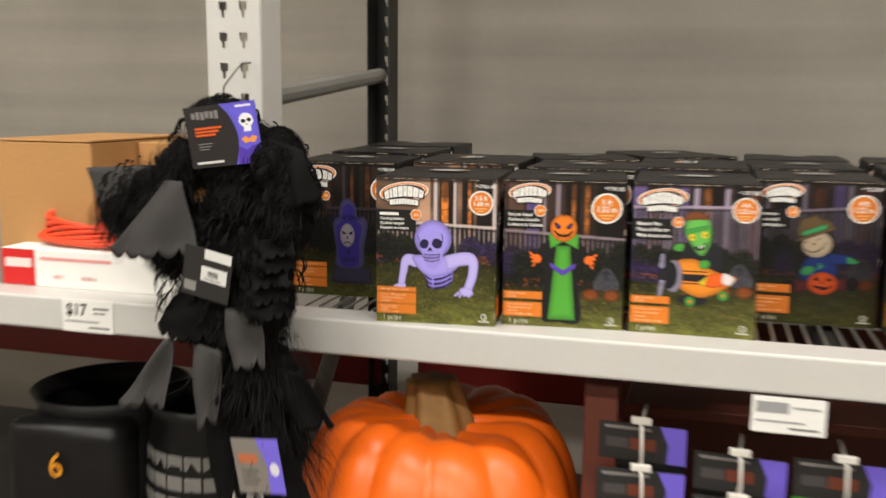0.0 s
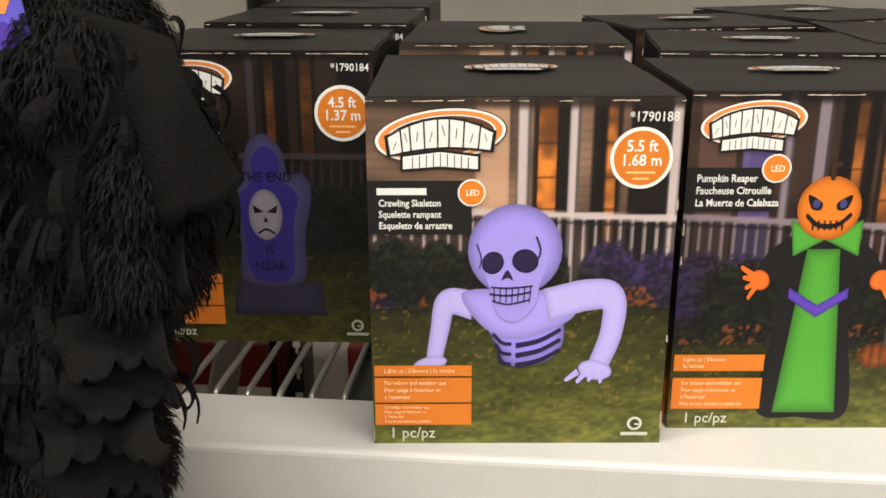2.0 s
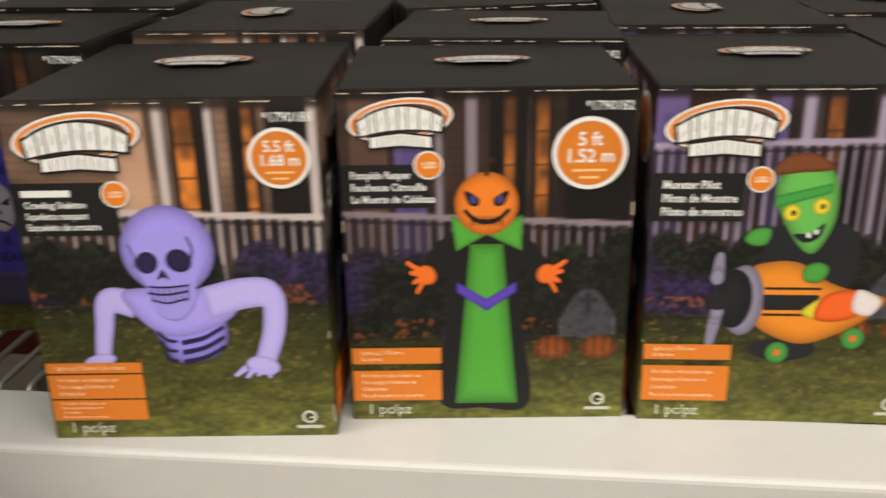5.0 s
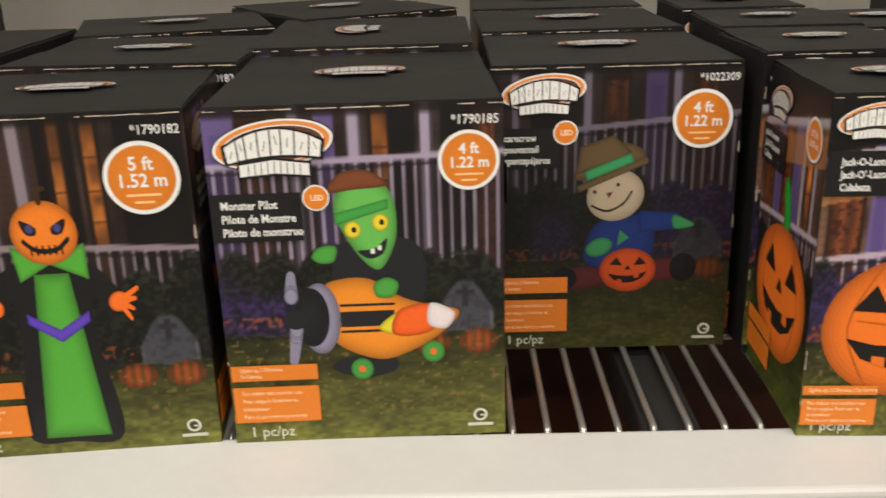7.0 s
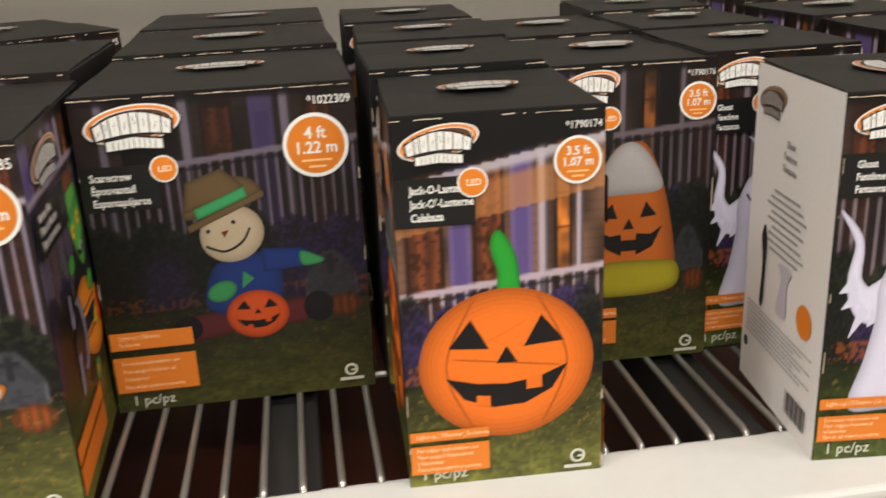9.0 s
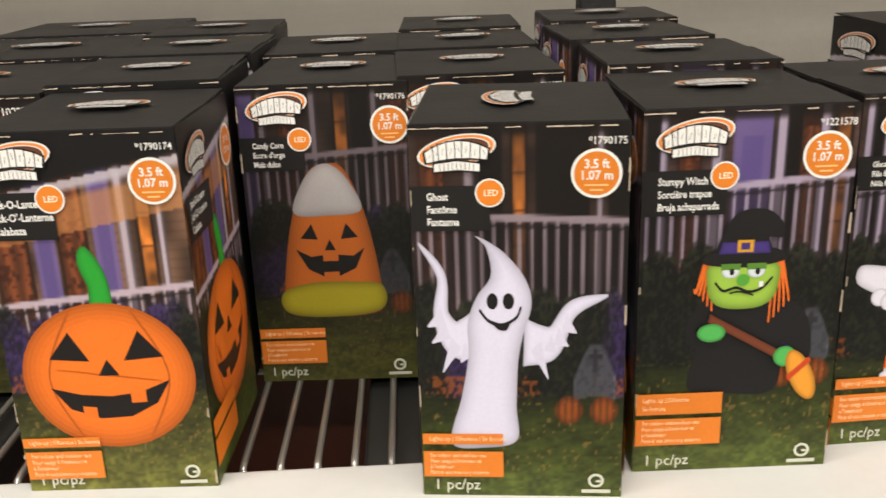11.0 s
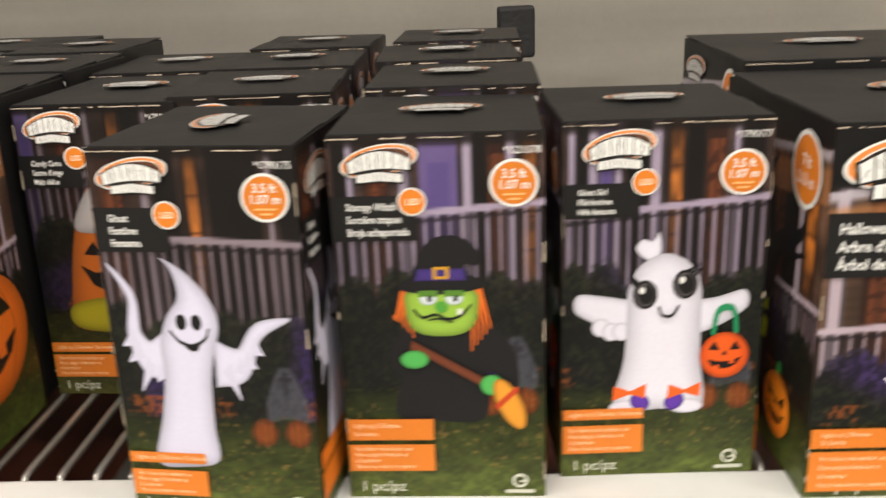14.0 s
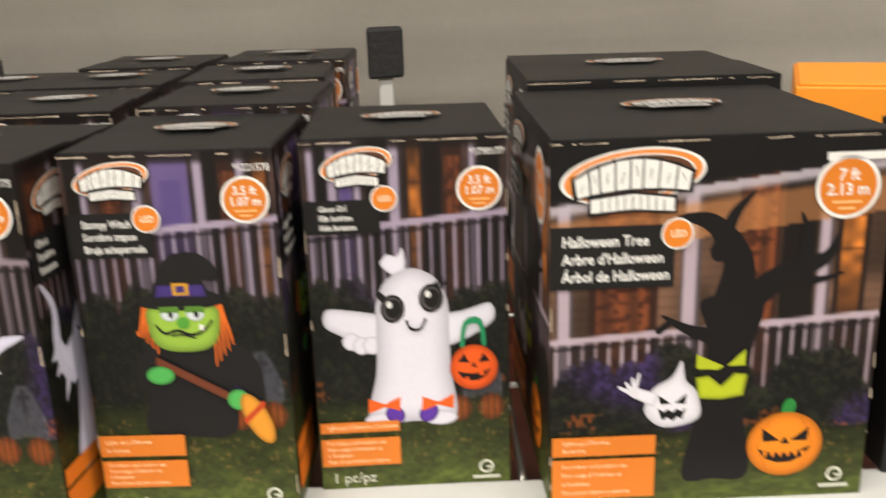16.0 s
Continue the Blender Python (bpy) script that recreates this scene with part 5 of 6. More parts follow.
make_prints("h", 0.1257, H, 0.135, fig_ghost, "dusk", 81, "3.5 ft", "1.07 m", "1790175", ["Ghost", "Fantôme", "Fantasma"], 1, bare_side=True,
            porch=(0.29, 0.52, 0.77, -0.02, (("C", 0.10, 0.06), ("D", 0.37, 0.05), ("A", 0.50, 0.022), ("D", 0.70, 0.12), ("D", 0.96, 0.05), ("P", 0.27, 0.02), ("P", 0.87, 0.012))))
make_prints("i", 0.1279, H, 0.134, fig_witch, "violet", 93, "3.5 ft", "1.07 m", "1221578", ["Stumpy Witch", "Sorcière trapue", "Bruja achaparrada"], 2,
            porch=(0.32, 0.58, 0.805, 0.04, (("D", 0.06, 0.04), ("C", 0.22, 0.055), ("V", 0.51, 0.085), ("D", 0.70, 0.03), ("C", 0.78, 0.04), ("A", 0.93, 0.028), ("P", 0.10, 0.012), ("P", 0.35, 0.024), ("P", 0.645, 0.02), ("P", 0.845, 0.016))))
make_prints("j", 0.1288, H, 0.130, fig_ghost_girl, "violet", 108, "3.5 ft", "1.07 m", "1790177", ["Ghost Girl", "Fille fantôme", "Niña fantasma"], 1,
            porch=(0.27, 0.55, 0.775, 0.04, (("D", 0.10, 0.03), ("V", 0.21, 0.03), ("D", 0.36, 0.045), ("A", 0.545, 0.025), ("D", 0.635, 0.04), ("C", 0.73, 0.045), ("D", 0.91, 0.05), ("P", 0.05, 0.014), ("P", 0.15, 0.02), ("P", 0.27, 0.016), ("P", 0.45, 0.024), ("P", 0.83, 0.012))))
make_prints("k", 0.2059, H, 0.214, fig_tree, "eave", 119, "7 ft", "2.13 m", "", ["Halloween Tree", "Arbre d'Halloween", "Árbol de Halloween"], 2,
            porch=(0.21, 0.37, 0.50, 0.05, (("C", 0.22, 0.10), ("C", 0.62, 0.06), ("D", 0.74, 0.05), ("A", 0.90, 0.03), ("P", 0.045, 0.018), ("P", 0.42, 0.022), ("P", 0.82, 0.015))))

inflatable_box("a", "black box with a purple tombstone picture, set back, print darkened for shade", -0.5557, 1.5108, 3.0)
inflatable_box("b", "black box with a lilac crawling skeleton picture", -0.3301, 1.3534, 5.7, side="r")
inflatable_box("c", "black box with a green robed pumpkin figure picture", -0.1265, 1.3945, 5.6, side="lr")
inflatable_box("d", "black box with a green monster in an orange plane picture", 0.0780, 1.4060, 2.5, side="lr")
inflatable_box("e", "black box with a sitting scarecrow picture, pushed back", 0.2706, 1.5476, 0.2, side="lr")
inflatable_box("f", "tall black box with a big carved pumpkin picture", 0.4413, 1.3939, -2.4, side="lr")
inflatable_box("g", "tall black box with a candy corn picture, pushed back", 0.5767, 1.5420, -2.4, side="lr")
inflatable_box("h", "tall black box with a waving ghost and a plain white side", 0.7030, 1.3614, -6.4, side="lr", turned=True)
inflatable_box("i", "tall black box with a stumpy green witch picture", 0.8430, 1.3809, -1.1, side="lr")
inflatable_box("j", "tall black box with a ghost girl picture", 0.9836, 1.4056, 2.3, side="lr")
inflatable_box("k", "large black box with a haunted tree picture", 1.1736, 1.3754, 1.0, side="l")

# repeats stacked in depth behind the front row
rows = (("a", -0.5557, 1.7044, 2, 0.194, 0.007, ()), ("b", -0.3441, 1.5856, 1, 0.230, 0.010, (2.0,)), ("c", -0.1285, 1.5622, 2, 0.200, 0.007, (-1.5, 17.0)), ("d", 0.0640, 1.6241, 2, 0.250, 0.009, (0.5, 33.0)), ("e", 0.2686, 1.7410, 2, 0.193, 0.005, ()),
        ("f", 0.4443, 1.5303, 3, 0.136, 0.008, ()), ("g", 0.5727, 1.7044, 1, 0.162, 0.004, ()), ("h", 0.6990, 1.5430, 3, 0.139, 0.003, ()), ("i", 0.8470, 1.5191, 3, 0.138, 0.008, ()), ("k", 1.1786, 1.5932, 1, 0.218, 0.010, ()))
rng = random.Random(5)
for key, x, y, count, step, rise, yaws in rows:
    for n in range(count):
        inflatable_box(key, "black boxed inflatable stacked behind the front row", x + rng.uniform(-0.004, 0.004), y + n * step, yaws[n] if yaws else rng.uniform(-2.0, 2.0), full=key == "h" and n == 0, turned=key in "bd" and n == 0, bare_front=key in "bdk" and n == 0, extra=rise + 0.004 * n, side={"h": "r", "i": "lr", "k": "lr"}.get(key, ""))

# ---- hanging bird decoration on the front post ----
FUR = material("black_plush_fur", (23, 22, 22), 0.65, grain=0.3, scale=300, bump=0.3, stain=0.3, stain_scale=30, spec=0.05)
FELT = material("charcoal_felt", (62, 60, 59), 0.9, grain=0.3, scale=700, bump=0.5, stain=0.25, stain_scale=20, spec=0.15)
DARKFELT = material("black_felt", (20, 19, 19), 0.8, grain=0.3, scale=700, bump=0.6, stain=0.3, stain_scale=20, spec=0.05)
CLEARCARD = material("smoky_plastic_card", (92, 90, 88), 0.2, grain=0.1, stain=0.3, stain_scale=25)

bird = thing("hanging_bird_decoration", -0.61, 1.25, 1.545, "shaggy black crow decoration hanging from the rack post", "decoration")


def bp(name, bm, mat, label="", smooth=False, parent=None):
    o = part(name, bm, mat, parent or bird, label, smooth)
    if parent is None:
        o.matrix_parent_inverse = bird.matrix_basis.inverted()
    return o


def fur_clump(bm, c, r, count, length, rng, droop=0.9):
    """A lumpy cushion covered with tapering tufts that hang down."""
    base = bmesh.ops.create_icosphere(bm, subdivisions=3, radius=1.0)["verts"]
    for v in base:
        k = 1 + 0.16 * noise.noise(v.co * 2.3 + Vector(c) * 9)
        v.co = Vector((c[0] + v.co.x * r[0] * k, c[1] + v.co.y * r[1] * k, c[2] + v.co.z * r[2] * k))
    for _ in range(count):
        a, u = rng.uniform(0, math.tau), rng.uniform(-1, 1)
        s = math.sqrt(1 - u * u)
        n = Vector((s * math.cos(a), s * math.sin(a), u))
        p = Vector((c[0] + n.x * r[0], c[1] + n.y * r[1], c[2] + n.z * r[2]))
        fall = Vector((rng.uniform(-0.35, 0.35), rng.uniform(-0.35, 0.35), -droop))
        l = length * rng.uniform(0.5, 1.25)
        q = p + (n * 0.55 + fall * 0.5).normalized() * l * 0.55
        e = q + (n * 0.25 + fall).normalized() * l * 0.55
        w = n.cross(Vector((0, 0, 1)))
        w = (w.normalized() if w.length > 0.1 else Vector((1, 0, 0))) * rng.uniform(0.0004, 0.0012)
        v = [bm.verts.new(x) for x in (p - w, p + w, q + w * 0.8, q - w * 0.8, e)]
        bm.faces.new((v[0], v[1], v[2], v[3]))
        bm.faces.new((v[3], v[2], v[4]))


def cloth(outline_top, outline_bottom, y0, y1, teeth, depth, thick=0.0016, wave=0.01, seed=1):
    """A hanging felt panel between two lines, its lower edge cut into pointed scallops, with folds and thickness."""
    bm = bmesh.new()
    nu, nv = teeth * 8, 12
    grid = []
    rng = random.Random(seed)
    ph = rng.uniform(0, 6)

    def along(line, t):
        t *= len(line) - 1
        i = min(int(t), len(line) - 2)
        f = t - i
        return [line[i][k] * (1 - f) + line[i + 1][k] * f for k in range(2)]

    for j in range(nv + 1):
        row = []
        for i in range(nu + 1):
            u, v = i / nu, j / nv
            a, b = along(outline_top, u), along(outline_bottom, u)
            cut = depth * (1 - abs(math.sin(u * teeth * math.pi)) ** 0.75) * (0.75 + 0.35 * math.sin(u * 9 + ph))
            x = a[0] * (1 - v) + b[0] * v
            z = a[1] * (1 - v) + b[1] * v + cut * v ** 4
            y = y0 * (1 - v) + y1 * v + wave * v * math.sin(u * 7 + ph) + 0.5 * wave * math.sin(v * 5 + u * 3 + ph)
            row.append(bm.verts.new((x, y, z)))
        grid.append(row)
    back = [[bm.verts.new(v.co + Vector((0, thick, 0))) for v in row] for row in grid]
    for j in range(nv):
        for i in range(nu):
            bm.faces.new((grid[j][i], grid[j + 1][i], grid[j + 1][i + 1], grid[j][i + 1]))
            bm.faces.new((back[j][i], back[j][i + 1], back[j + 1][i + 1], back[j + 1][i]))
    for i in range(nu):
        bm.faces.new((grid[nv][i], back[nv][i], back[nv][i + 1], grid[nv][i + 1]))
        bm.faces.new((grid[0][i], grid[0][i + 1], back[0][i + 1], back[0][i]))
    for j in range(nv):
        bm.faces.new((grid[j][0], back[j][0], back[j + 1][0], grid[j + 1][0]))
        bm.faces.new((grid[j][nu], grid[j + 1][nu], back[j + 1][nu], back[j][nu]))
    return bm


rng = random.Random(21)
for name, clumps in (("head", [((-0.635, 1.262, 1.488), (0.055, 0.045, 0.030), 2600, 0.014), ((-0.605, 1.262, 1.425), (0.080, 0.055, 0.062), 3000, 0.014)]),
                     ("shoulder", [((-0.522, 1.235, 1.422), (0.040, 0.045, 0.050), 5200, 0.009), ((-0.488, 1.222, 1.372), (0.034, 0.042, 0.040), 4200, 0.009), ((-0.500, 1.222, 1.33), (0.034, 0.04, 0.04), 3600, 0.010)]),
                     ("shoulder", [((-0.705, 1.26, 1.405), (0.040, 0.045, 0.045), 700, 0.040), ((-0.765, 1.265, 1.36), (0.045, 0.040, 0.042), 700, 0.045), ((-0.825, 1.27, 1.32), (0.045, 0.034, 0.035), 700, 0.045)]),
                     ("body", [((-0.585, 1.25, 1.35), (0.075, 0.045, 0.06), 2400, 0.014), ((-0.560, 1.235, 1.265), (0.058, 0.045, 0.06), 4200, 0.012), ((-0.550, 1.225, 1.205), (0.050, 0.042, 0.05), 4200, 0.012), ((-0.655, 1.25, 1.28), (0.055, 0.04, 0.07), 2200, 0.014), ((-0.66, 1.245, 1.175), (0.06, 0.035, 0.06), 2200, 0.016), ((-0.73, 1.255, 1.285), (0.05, 0.03, 0.06), 1600, 0.02)]),
                     ("tail", [((-0.605, 1.245, 1.155), (0.078, 0.04, 0.045), 1500, 0.03), ((-0.575, 1.25, 1.07), (0.070, 0.035, 0.06), 900, 0.07), ((-0.555, 1.26, 0.96), (0.060, 0.03, 0.07), 700, 0.08)])):
    bm = bmesh.new()
    for c, r, count, length in clumps:
        fur_clump(bm, c, r, count, length, rng)
    bp(name, bm, FUR, "shaggy black plush")

# drooping felt feathers
for top, low, y0, y1, teeth, depth, mat, seed, nm in (
        ([(-0.70, 1.388), (-0.665, 1.388)], [(-0.795, 1.262), (-0.635, 1.270)], 1.19, 1.165, 5, 0.016, FELT, 3, "wing"),
        ([(-0.915, 1.395), (-0.72, 1.408)], [(-0.86, 1.27), (-0.70, 1.31)], 1.285, 1.27, 5, 0.02, FELT, 8, "wing"),
        ([(-0.515, 1.455), (-0.464, 1.440)], [(-0.500, 1.340), (-0.434, 1.368)], 1.196, 1.182, 3, 0.008, DARKFELT, 31, "wing"),
        ([(-0.530, 1.400), (-0.474, 1.395)], [(-0.515, 1.300), (-0.458, 1.318)], 1.200, 1.188, 4, 0.010, DARKFELT, 33, "wing"),
        ([(-0.545, 1.300), (-0.488, 1.312)], [(-0.525, 1.274), (-0.463, 1.283)], 1.194, 1.176, 5, 0.008, DARKFELT, 5, "feather"),
        ([(-0.550, 1.275), (-0.492, 1.288)], [(-0.532, 1.250), (-0.468, 1.260)], 1.192, 1.174, 5, 0.008, DARKFELT, 16, "feather"),
        ([(-0.555, 1.250), (-0.494, 1.264)], [(-0.538, 1.226), (-0.471, 1.237)], 1.190, 1.172, 5, 0.009, DARKFELT, 6, "feather"),
        ([(-0.560, 1.228), (-0.497, 1.240)], [(-0.545, 1.200), (-0.474, 1.213)], 1.188, 1.170, 6, 0.009, DARKFELT, 17, "feather"),
        ([(-0.565, 1.205), (-0.500, 1.216)], [(-0.552, 1.172), (-0.480, 1.188)], 1.186, 1.168, 6, 0.010, DARKFELT, 18, "feather"),
        ([(-0.70, 1.20), (-0.60, 1.22)], [(-0.73, 1.135), (-0.60, 1.12)], 1.20, 1.19, 6, 0.018, DARKFELT, 7, "feather"),
        ([(-0.60, 1.19), (-0.54, 1.195)], [(-0.585, 1.095), (-0.52, 1.10)], 1.19, 1.175, 3, 0.018, FELT, 9, "feather"),
        ([(-0.715, 1.13), (-0.70, 1.13)], [(-0.795, 1.012), (-0.70, 1.018)], 1.20, 1.18, 4, 0.016, FELT, 10, "feather"),
        ([(-0.66, 1.13), (-0.61, 1.12)], [(-0.655, 0.985), (-0.61, 1.0)], 1.195, 1.18, 2, 0.02, FELT, 11, "feather"),
        ([(-0.53, 1.10), (-0.48, 1.09)], [(-0.50, 0.985), (-0.425, 1.00)], 1.21, 1.22, 3, 0.02, DARKFELT, 12, "feather"),
        ([(-0.66, 1.05), (-0.58, 1.05)], [(-0.64, 0.86), (-0.58, 0.85)], 1.215, 1.20, 3, 0.03, DARKFELT, 13, "feather"),
        ([(-0.575, 1.03), (-0.52, 1.03)], [(-0.55, 0.84), (-0.47, 0.85)], 1.215, 1.21, 3, 0.03, DARKFELT, 14, "feather")):
    bp(nm, cloth(top, low, y0, y1, teeth, depth, seed=seed), mat, "charcoal felt with a scalloped edge" if mat is FELT else "black felt with a scalloped edge", True)

# ragged strips of felt over the whole body
rng = random.Random(77)
for c, r, count in (((-0.62, 1.255, 1.45), (0.085, 0.06, 0.055), 90), ((-0.515, 1.235, 1.39), (0.05, 0.055, 0.07), 80), ((-0.74, 1.26, 1.37), (0.11, 0.05, 0.05), 110),
                    ((-0.58, 1.24, 1.28), (0.085, 0.055, 0.08), 120), ((-0.66, 1.245, 1.22), (0.08, 0.045, 0.08), 90), ((-0.58, 1.245, 1.06), (0.085, 0.045, 0.09), 60)):
    bm = bmesh.new()
    for _ in range(count):
        a, u = rng.uniform(-math.pi, 0) + rng.uniform(-0.4, 0.4), rng.uniform(-0.8, 0.95)
        s = math.sqrt(1 - u * u)
        n = Vector((s * math.cos(a), s * math.sin(a), u))
        p = Vector((c[0] + n.x * r[0], c[1] + n.y * r[1], c[2] + n.z * r[2]))
        side = Vector((-math.sin(a), math.cos(a), rng.uniform(-0.4, 0.4))).normalized()
        if -0.67 < p.x < -0.51 and p.z > 1.37 and p.y < 1.25 and c[0] < -0.55:
            continue
        wide, long = rng.uniform(0.0015, 0.0055), rng.uniform(0.018, 0.042)
        lean = rng.uniform(-0.5, 0.25)
        rows = []
        for k in range(6):
            f = k / 5
            q = p + n * (0.010 * math.sin(f * 2.6) + 0.004) + Vector((lean * long * f * f, 0, -long * f + 0.3 * long * f * (1 - f)))
            h = side * wide * (0.6 + 0.9 * f if f < 0.6 else 1.14 * (1 - f) / 0.4 + 0.04)
            rows.append([bm.verts.new(q - h), bm.verts.new(q + n * 0.0025 * (1 - f)), bm.verts.new(q + h), bm.verts.new(q - n * 0.0012)])
        for g, h in zip(rows, rows[1:]):
            for i in range(4):
                bm.faces.new((g[i], g[(i + 1) % 4], h[(i + 1) % 4], h[i]))
    tagged(bp("plumage", bm, DARKFELT, "ragged black felt strips"), kind="stuff")

bm = bmesh.new()
tube(bm, [(-0.632, 1.358, 1.575), (-0.632, 1.33, 1.573), (-0.632, 1.30, 1.557), (-0.634, 1.27, 1.535), (-0.635, 1.262, 1.50)], 0.0014, 6)
bp("hanging_loop", bm, DARKSTEEL, "thin black hanging loop")


def hang_card(name, w, h, at, draw, label):
    """A printed swing tag of thin card with its own artwork."""
    o = bp(name, box_mesh(-w / 2, w / 2, 0, 0.0012, 0, h, 0.0003, 1), DARKINK, label)
    o.matrix_parent_inverse = bird.matrix_basis.inverted()
    o.matrix_basis = at
    a = Art(w, h)
    draw(a)
    p = link_mesh("tag_print", a.mesh("tag_print"), PRINT, o)
    p.location = (0, -0.0002, 0)
    return o


def draw_tag(a):
    a.quad(0, 1, 0, 1, (44, 40, 40))
    a.up()
    a.fan(a.curve([(0.50, 1.0), (0.63, 0.78), (0.70, 0.50), (0.68, 0.22), (0.62, 0.0)]) + [(1.0, 0.0), (1.0, 1.0)], (110, 100, 224), (0.86, 0.75), 0.75)
    a.up()
    a.fan([(0.66, 0.0), (1.0, 0.0), (1.0, 0.22), (0.9, 0.30), (0.8, 0.22), (0.69, 0.30)], (84, 58, 170))
    a.ell(0.845, 0.70, 0.10, 0.115, (232, 232, 236))
    a.quad(0.80, 0.90, 0.52, 0.62, (232, 232, 236))
    a.up()
    a.ell(0.805, 0.69, 0.032, 0.032, (30, 26, 40))
    a.ell(0.885, 0.70, 0.032, 0.032, (30, 26, 40))
    a.fan([(0.835, 0.62), (0.86, 0.62), (0.848, 0.65)], (30, 26, 40))
    a.fan([(0.74, 0.40), (0.80, 0.45), (0.85, 0.40), (0.90, 0.45), (0.97, 0.42), (0.92, 0.33), (0.85, 0.35), (0.79, 0.33)], (232, 150, 80))
    a.quad(0.72, 0.94, 0.92, 0.955, (226, 224, 240))
    for i in range(5):
        a.line(a.curve([(0.71 + 0.06 * i, 0.0), (0.72 + 0.06 * i, 0.07), (0.735 + 0.06 * i, 0.12 - 0.03 * (i % 2))]), 0.02, (36, 26, 70), 0.008)
    for i in range(6):
        a.quad(0.10 + 0.065 * i, 0.15 + 0.065 * i, 0.80 - 0.012 * (i % 3), 0.90 + 0.012 * (i % 2), (128, 124, 122))
    for i in range(3):
        a.quad(0.12, 0.50 - 0.05 * i, 0.62 - 0.055 * i, 0.655 - 0.055 * i, (214, 92, 36))
    for i in range(3):
        a.quad(0.14, 0.34 - 0.03 * i, 0.38 - 0.045 * i, 0.395 - 0.045 * i, (134, 130, 128))
    a.quad(0.08, 0.46, 0.06, 0.10, (206, 204, 202))


def draw_lower_tag(a):
    a.quad(0, 1, 0, 1, (130, 124, 118))
    a.up()
    a.fan([(0.52, 1.0), (1.0, 1.0), (1.0, 0.0), (0.66, 0.0), (0.70, 0.5)], (122, 106, 224))
    a.quad(0.10, 0.50, 0.55, 0.72, (190, 108, 70))
    a.ell(0.84, 0.45, 0.10, 0.12, (222, 220, 232))
    for i in range(4):
        a.quad(0.12, 0.50 - 0.06 * (i % 2), 0.40 - 0.08 * i, 0.43 - 0.08 * i, (86, 80, 76))


def draw_price_card(a):
    a.quad(0, 1, 0, 1, (50, 48, 48))
    a.up()
    a.quad(0.42, 0.98, 0.80, 1.0, (240, 240, 238))
    a.quad(0.38, 0.92, 0.36, 0.66, (240, 240, 238))
    a.up()
    for i in range(10):
        a.quad(0.52 + 0.022 * i, 0.53 + 0.022 * i + 0.006 * (i % 2), 0.46, 0.58, (60, 58, 58))
    a.quad(0.44, 0.80, 0.40, 0.42, (110, 108, 108))
    a.quad(0.05, 0.30, 0.10, 0.30, (150, 148, 146))


hang_card("tag", 0.118, 0.094, pose(-0.590, 1.198, 1.414, 4, -7, 4), draw_tag, "black and purple printed card tag")
hang_card("tag", 0.085, 0.095, pose(-0.537, 1.185, 0.893, 6, -6, -4), draw_lower_tag, "grey and purple printed card tag")
hang_card("price_tag", 0.078, 0.085, pose(-0.620, 1.165, 1.210, 14, 14, 6), draw_price_card, "smoky plastic tag with white price stickers")
bird.matrix_basis = pose(-0.637, 1.25, 1.545)

# ---- the bay beside it ----
box = thing("cardboard_box", -1.17, 1.47, 1.15, "open brown corrugated cardboard carton on the wire deck", "box")
box_parts = ((-0.12, 0.105, 0, 0.004, 0, 0.275), (-0.12, 0.105, 0.346, 0.35, 0, 0.275), (-0.12, -0.116, 0.004, 0.346, 0, 0.275), (0.101, 0.105, 0.004, 0.346, 0, 0.275))
for b in box_parts:
    part("panel", box_mesh(*b, 0.0008, 1), KRAFT, box)
for x0, x1, tilt in ((-0.12, 0.0, 6), (-0.004, 0.104, -8)):
    o = part("flap", box_mesh(x0, x1, 0.0, 0.346, 0, 0.004, 0.0008, 1), KRAFT, box)
    o.matrix_basis = pose(0, 0, 0.277, 0, 0, 0)
box2 = thing("cardboard_box", -0.995, 1.62, 1.15, "brown corrugated cardboard carton pushed against the post", "box")
part("body", box_mesh(-0.065, 0.065, 0, 0.3, 0, 0.272, 0.002), KRAFT, box2)
part("tape", box_mesh(-0.02, 0.02, 0.002, 0.3, 0.2722, 0.2732), material("clear_packing_tape", (196, 168, 120), 0.2), box2)

CORD = material("orange_red_cord_jacket", (232, 70, 34), 0.45, grain=0.06, stain=0.1)
REDPRINT = material("red_printed_card", (206, 44, 40), 0.5, grain=0.04, stain=0.08)
cord = thing("extension_cord", -1.03, 1.405, 1.15, "coiled orange-red extension cord in a white card sleeve", "extension cord")
bm = bmesh.new()
pts = []
for i in range(9 * 32):
    a, k = i * math.tau / 32, i / 32
    pts.append((0.155 * math.cos(a) * (1 - 0.02 * k) + 0.004 * math.sin(3 * a + k), 0.06 + 0.045 * math.sin(a) * (1 - 0.03 * k), 0.085 + 0.0078 * k * (0.6 + 0.25 * math.sin(a * 2 + k)) + 0.004 * math.cos(2 * a + k)))
tube(bm, pts, 0.0048, 7)
part("coil", bm, CORD, cord, "loops of orange-red cable", True)
sleeve = part("sleeve", box_mesh(-0.20, 0.20, -0.003, 0.115, 0.0, 0.074, 0.002), WHITECARD, cord, "white card sleeve")
a = Art(0.40, 0.074)
a.quad(0.0, 0.19, 0.02, 0.98, (204, 40, 40))
a.up()
a.quad(0.02, 0.17, 0.50, 0.74, (238, 214, 210))
a.quad(0.22, 0.62, 0.72, 0.80, (222, 150, 146))
letters(a, "100 ft", 0.0115, -0.085, 0.018, (206, 84, 80), "LEFT", 0.0, metres=(0.40, 0.074))
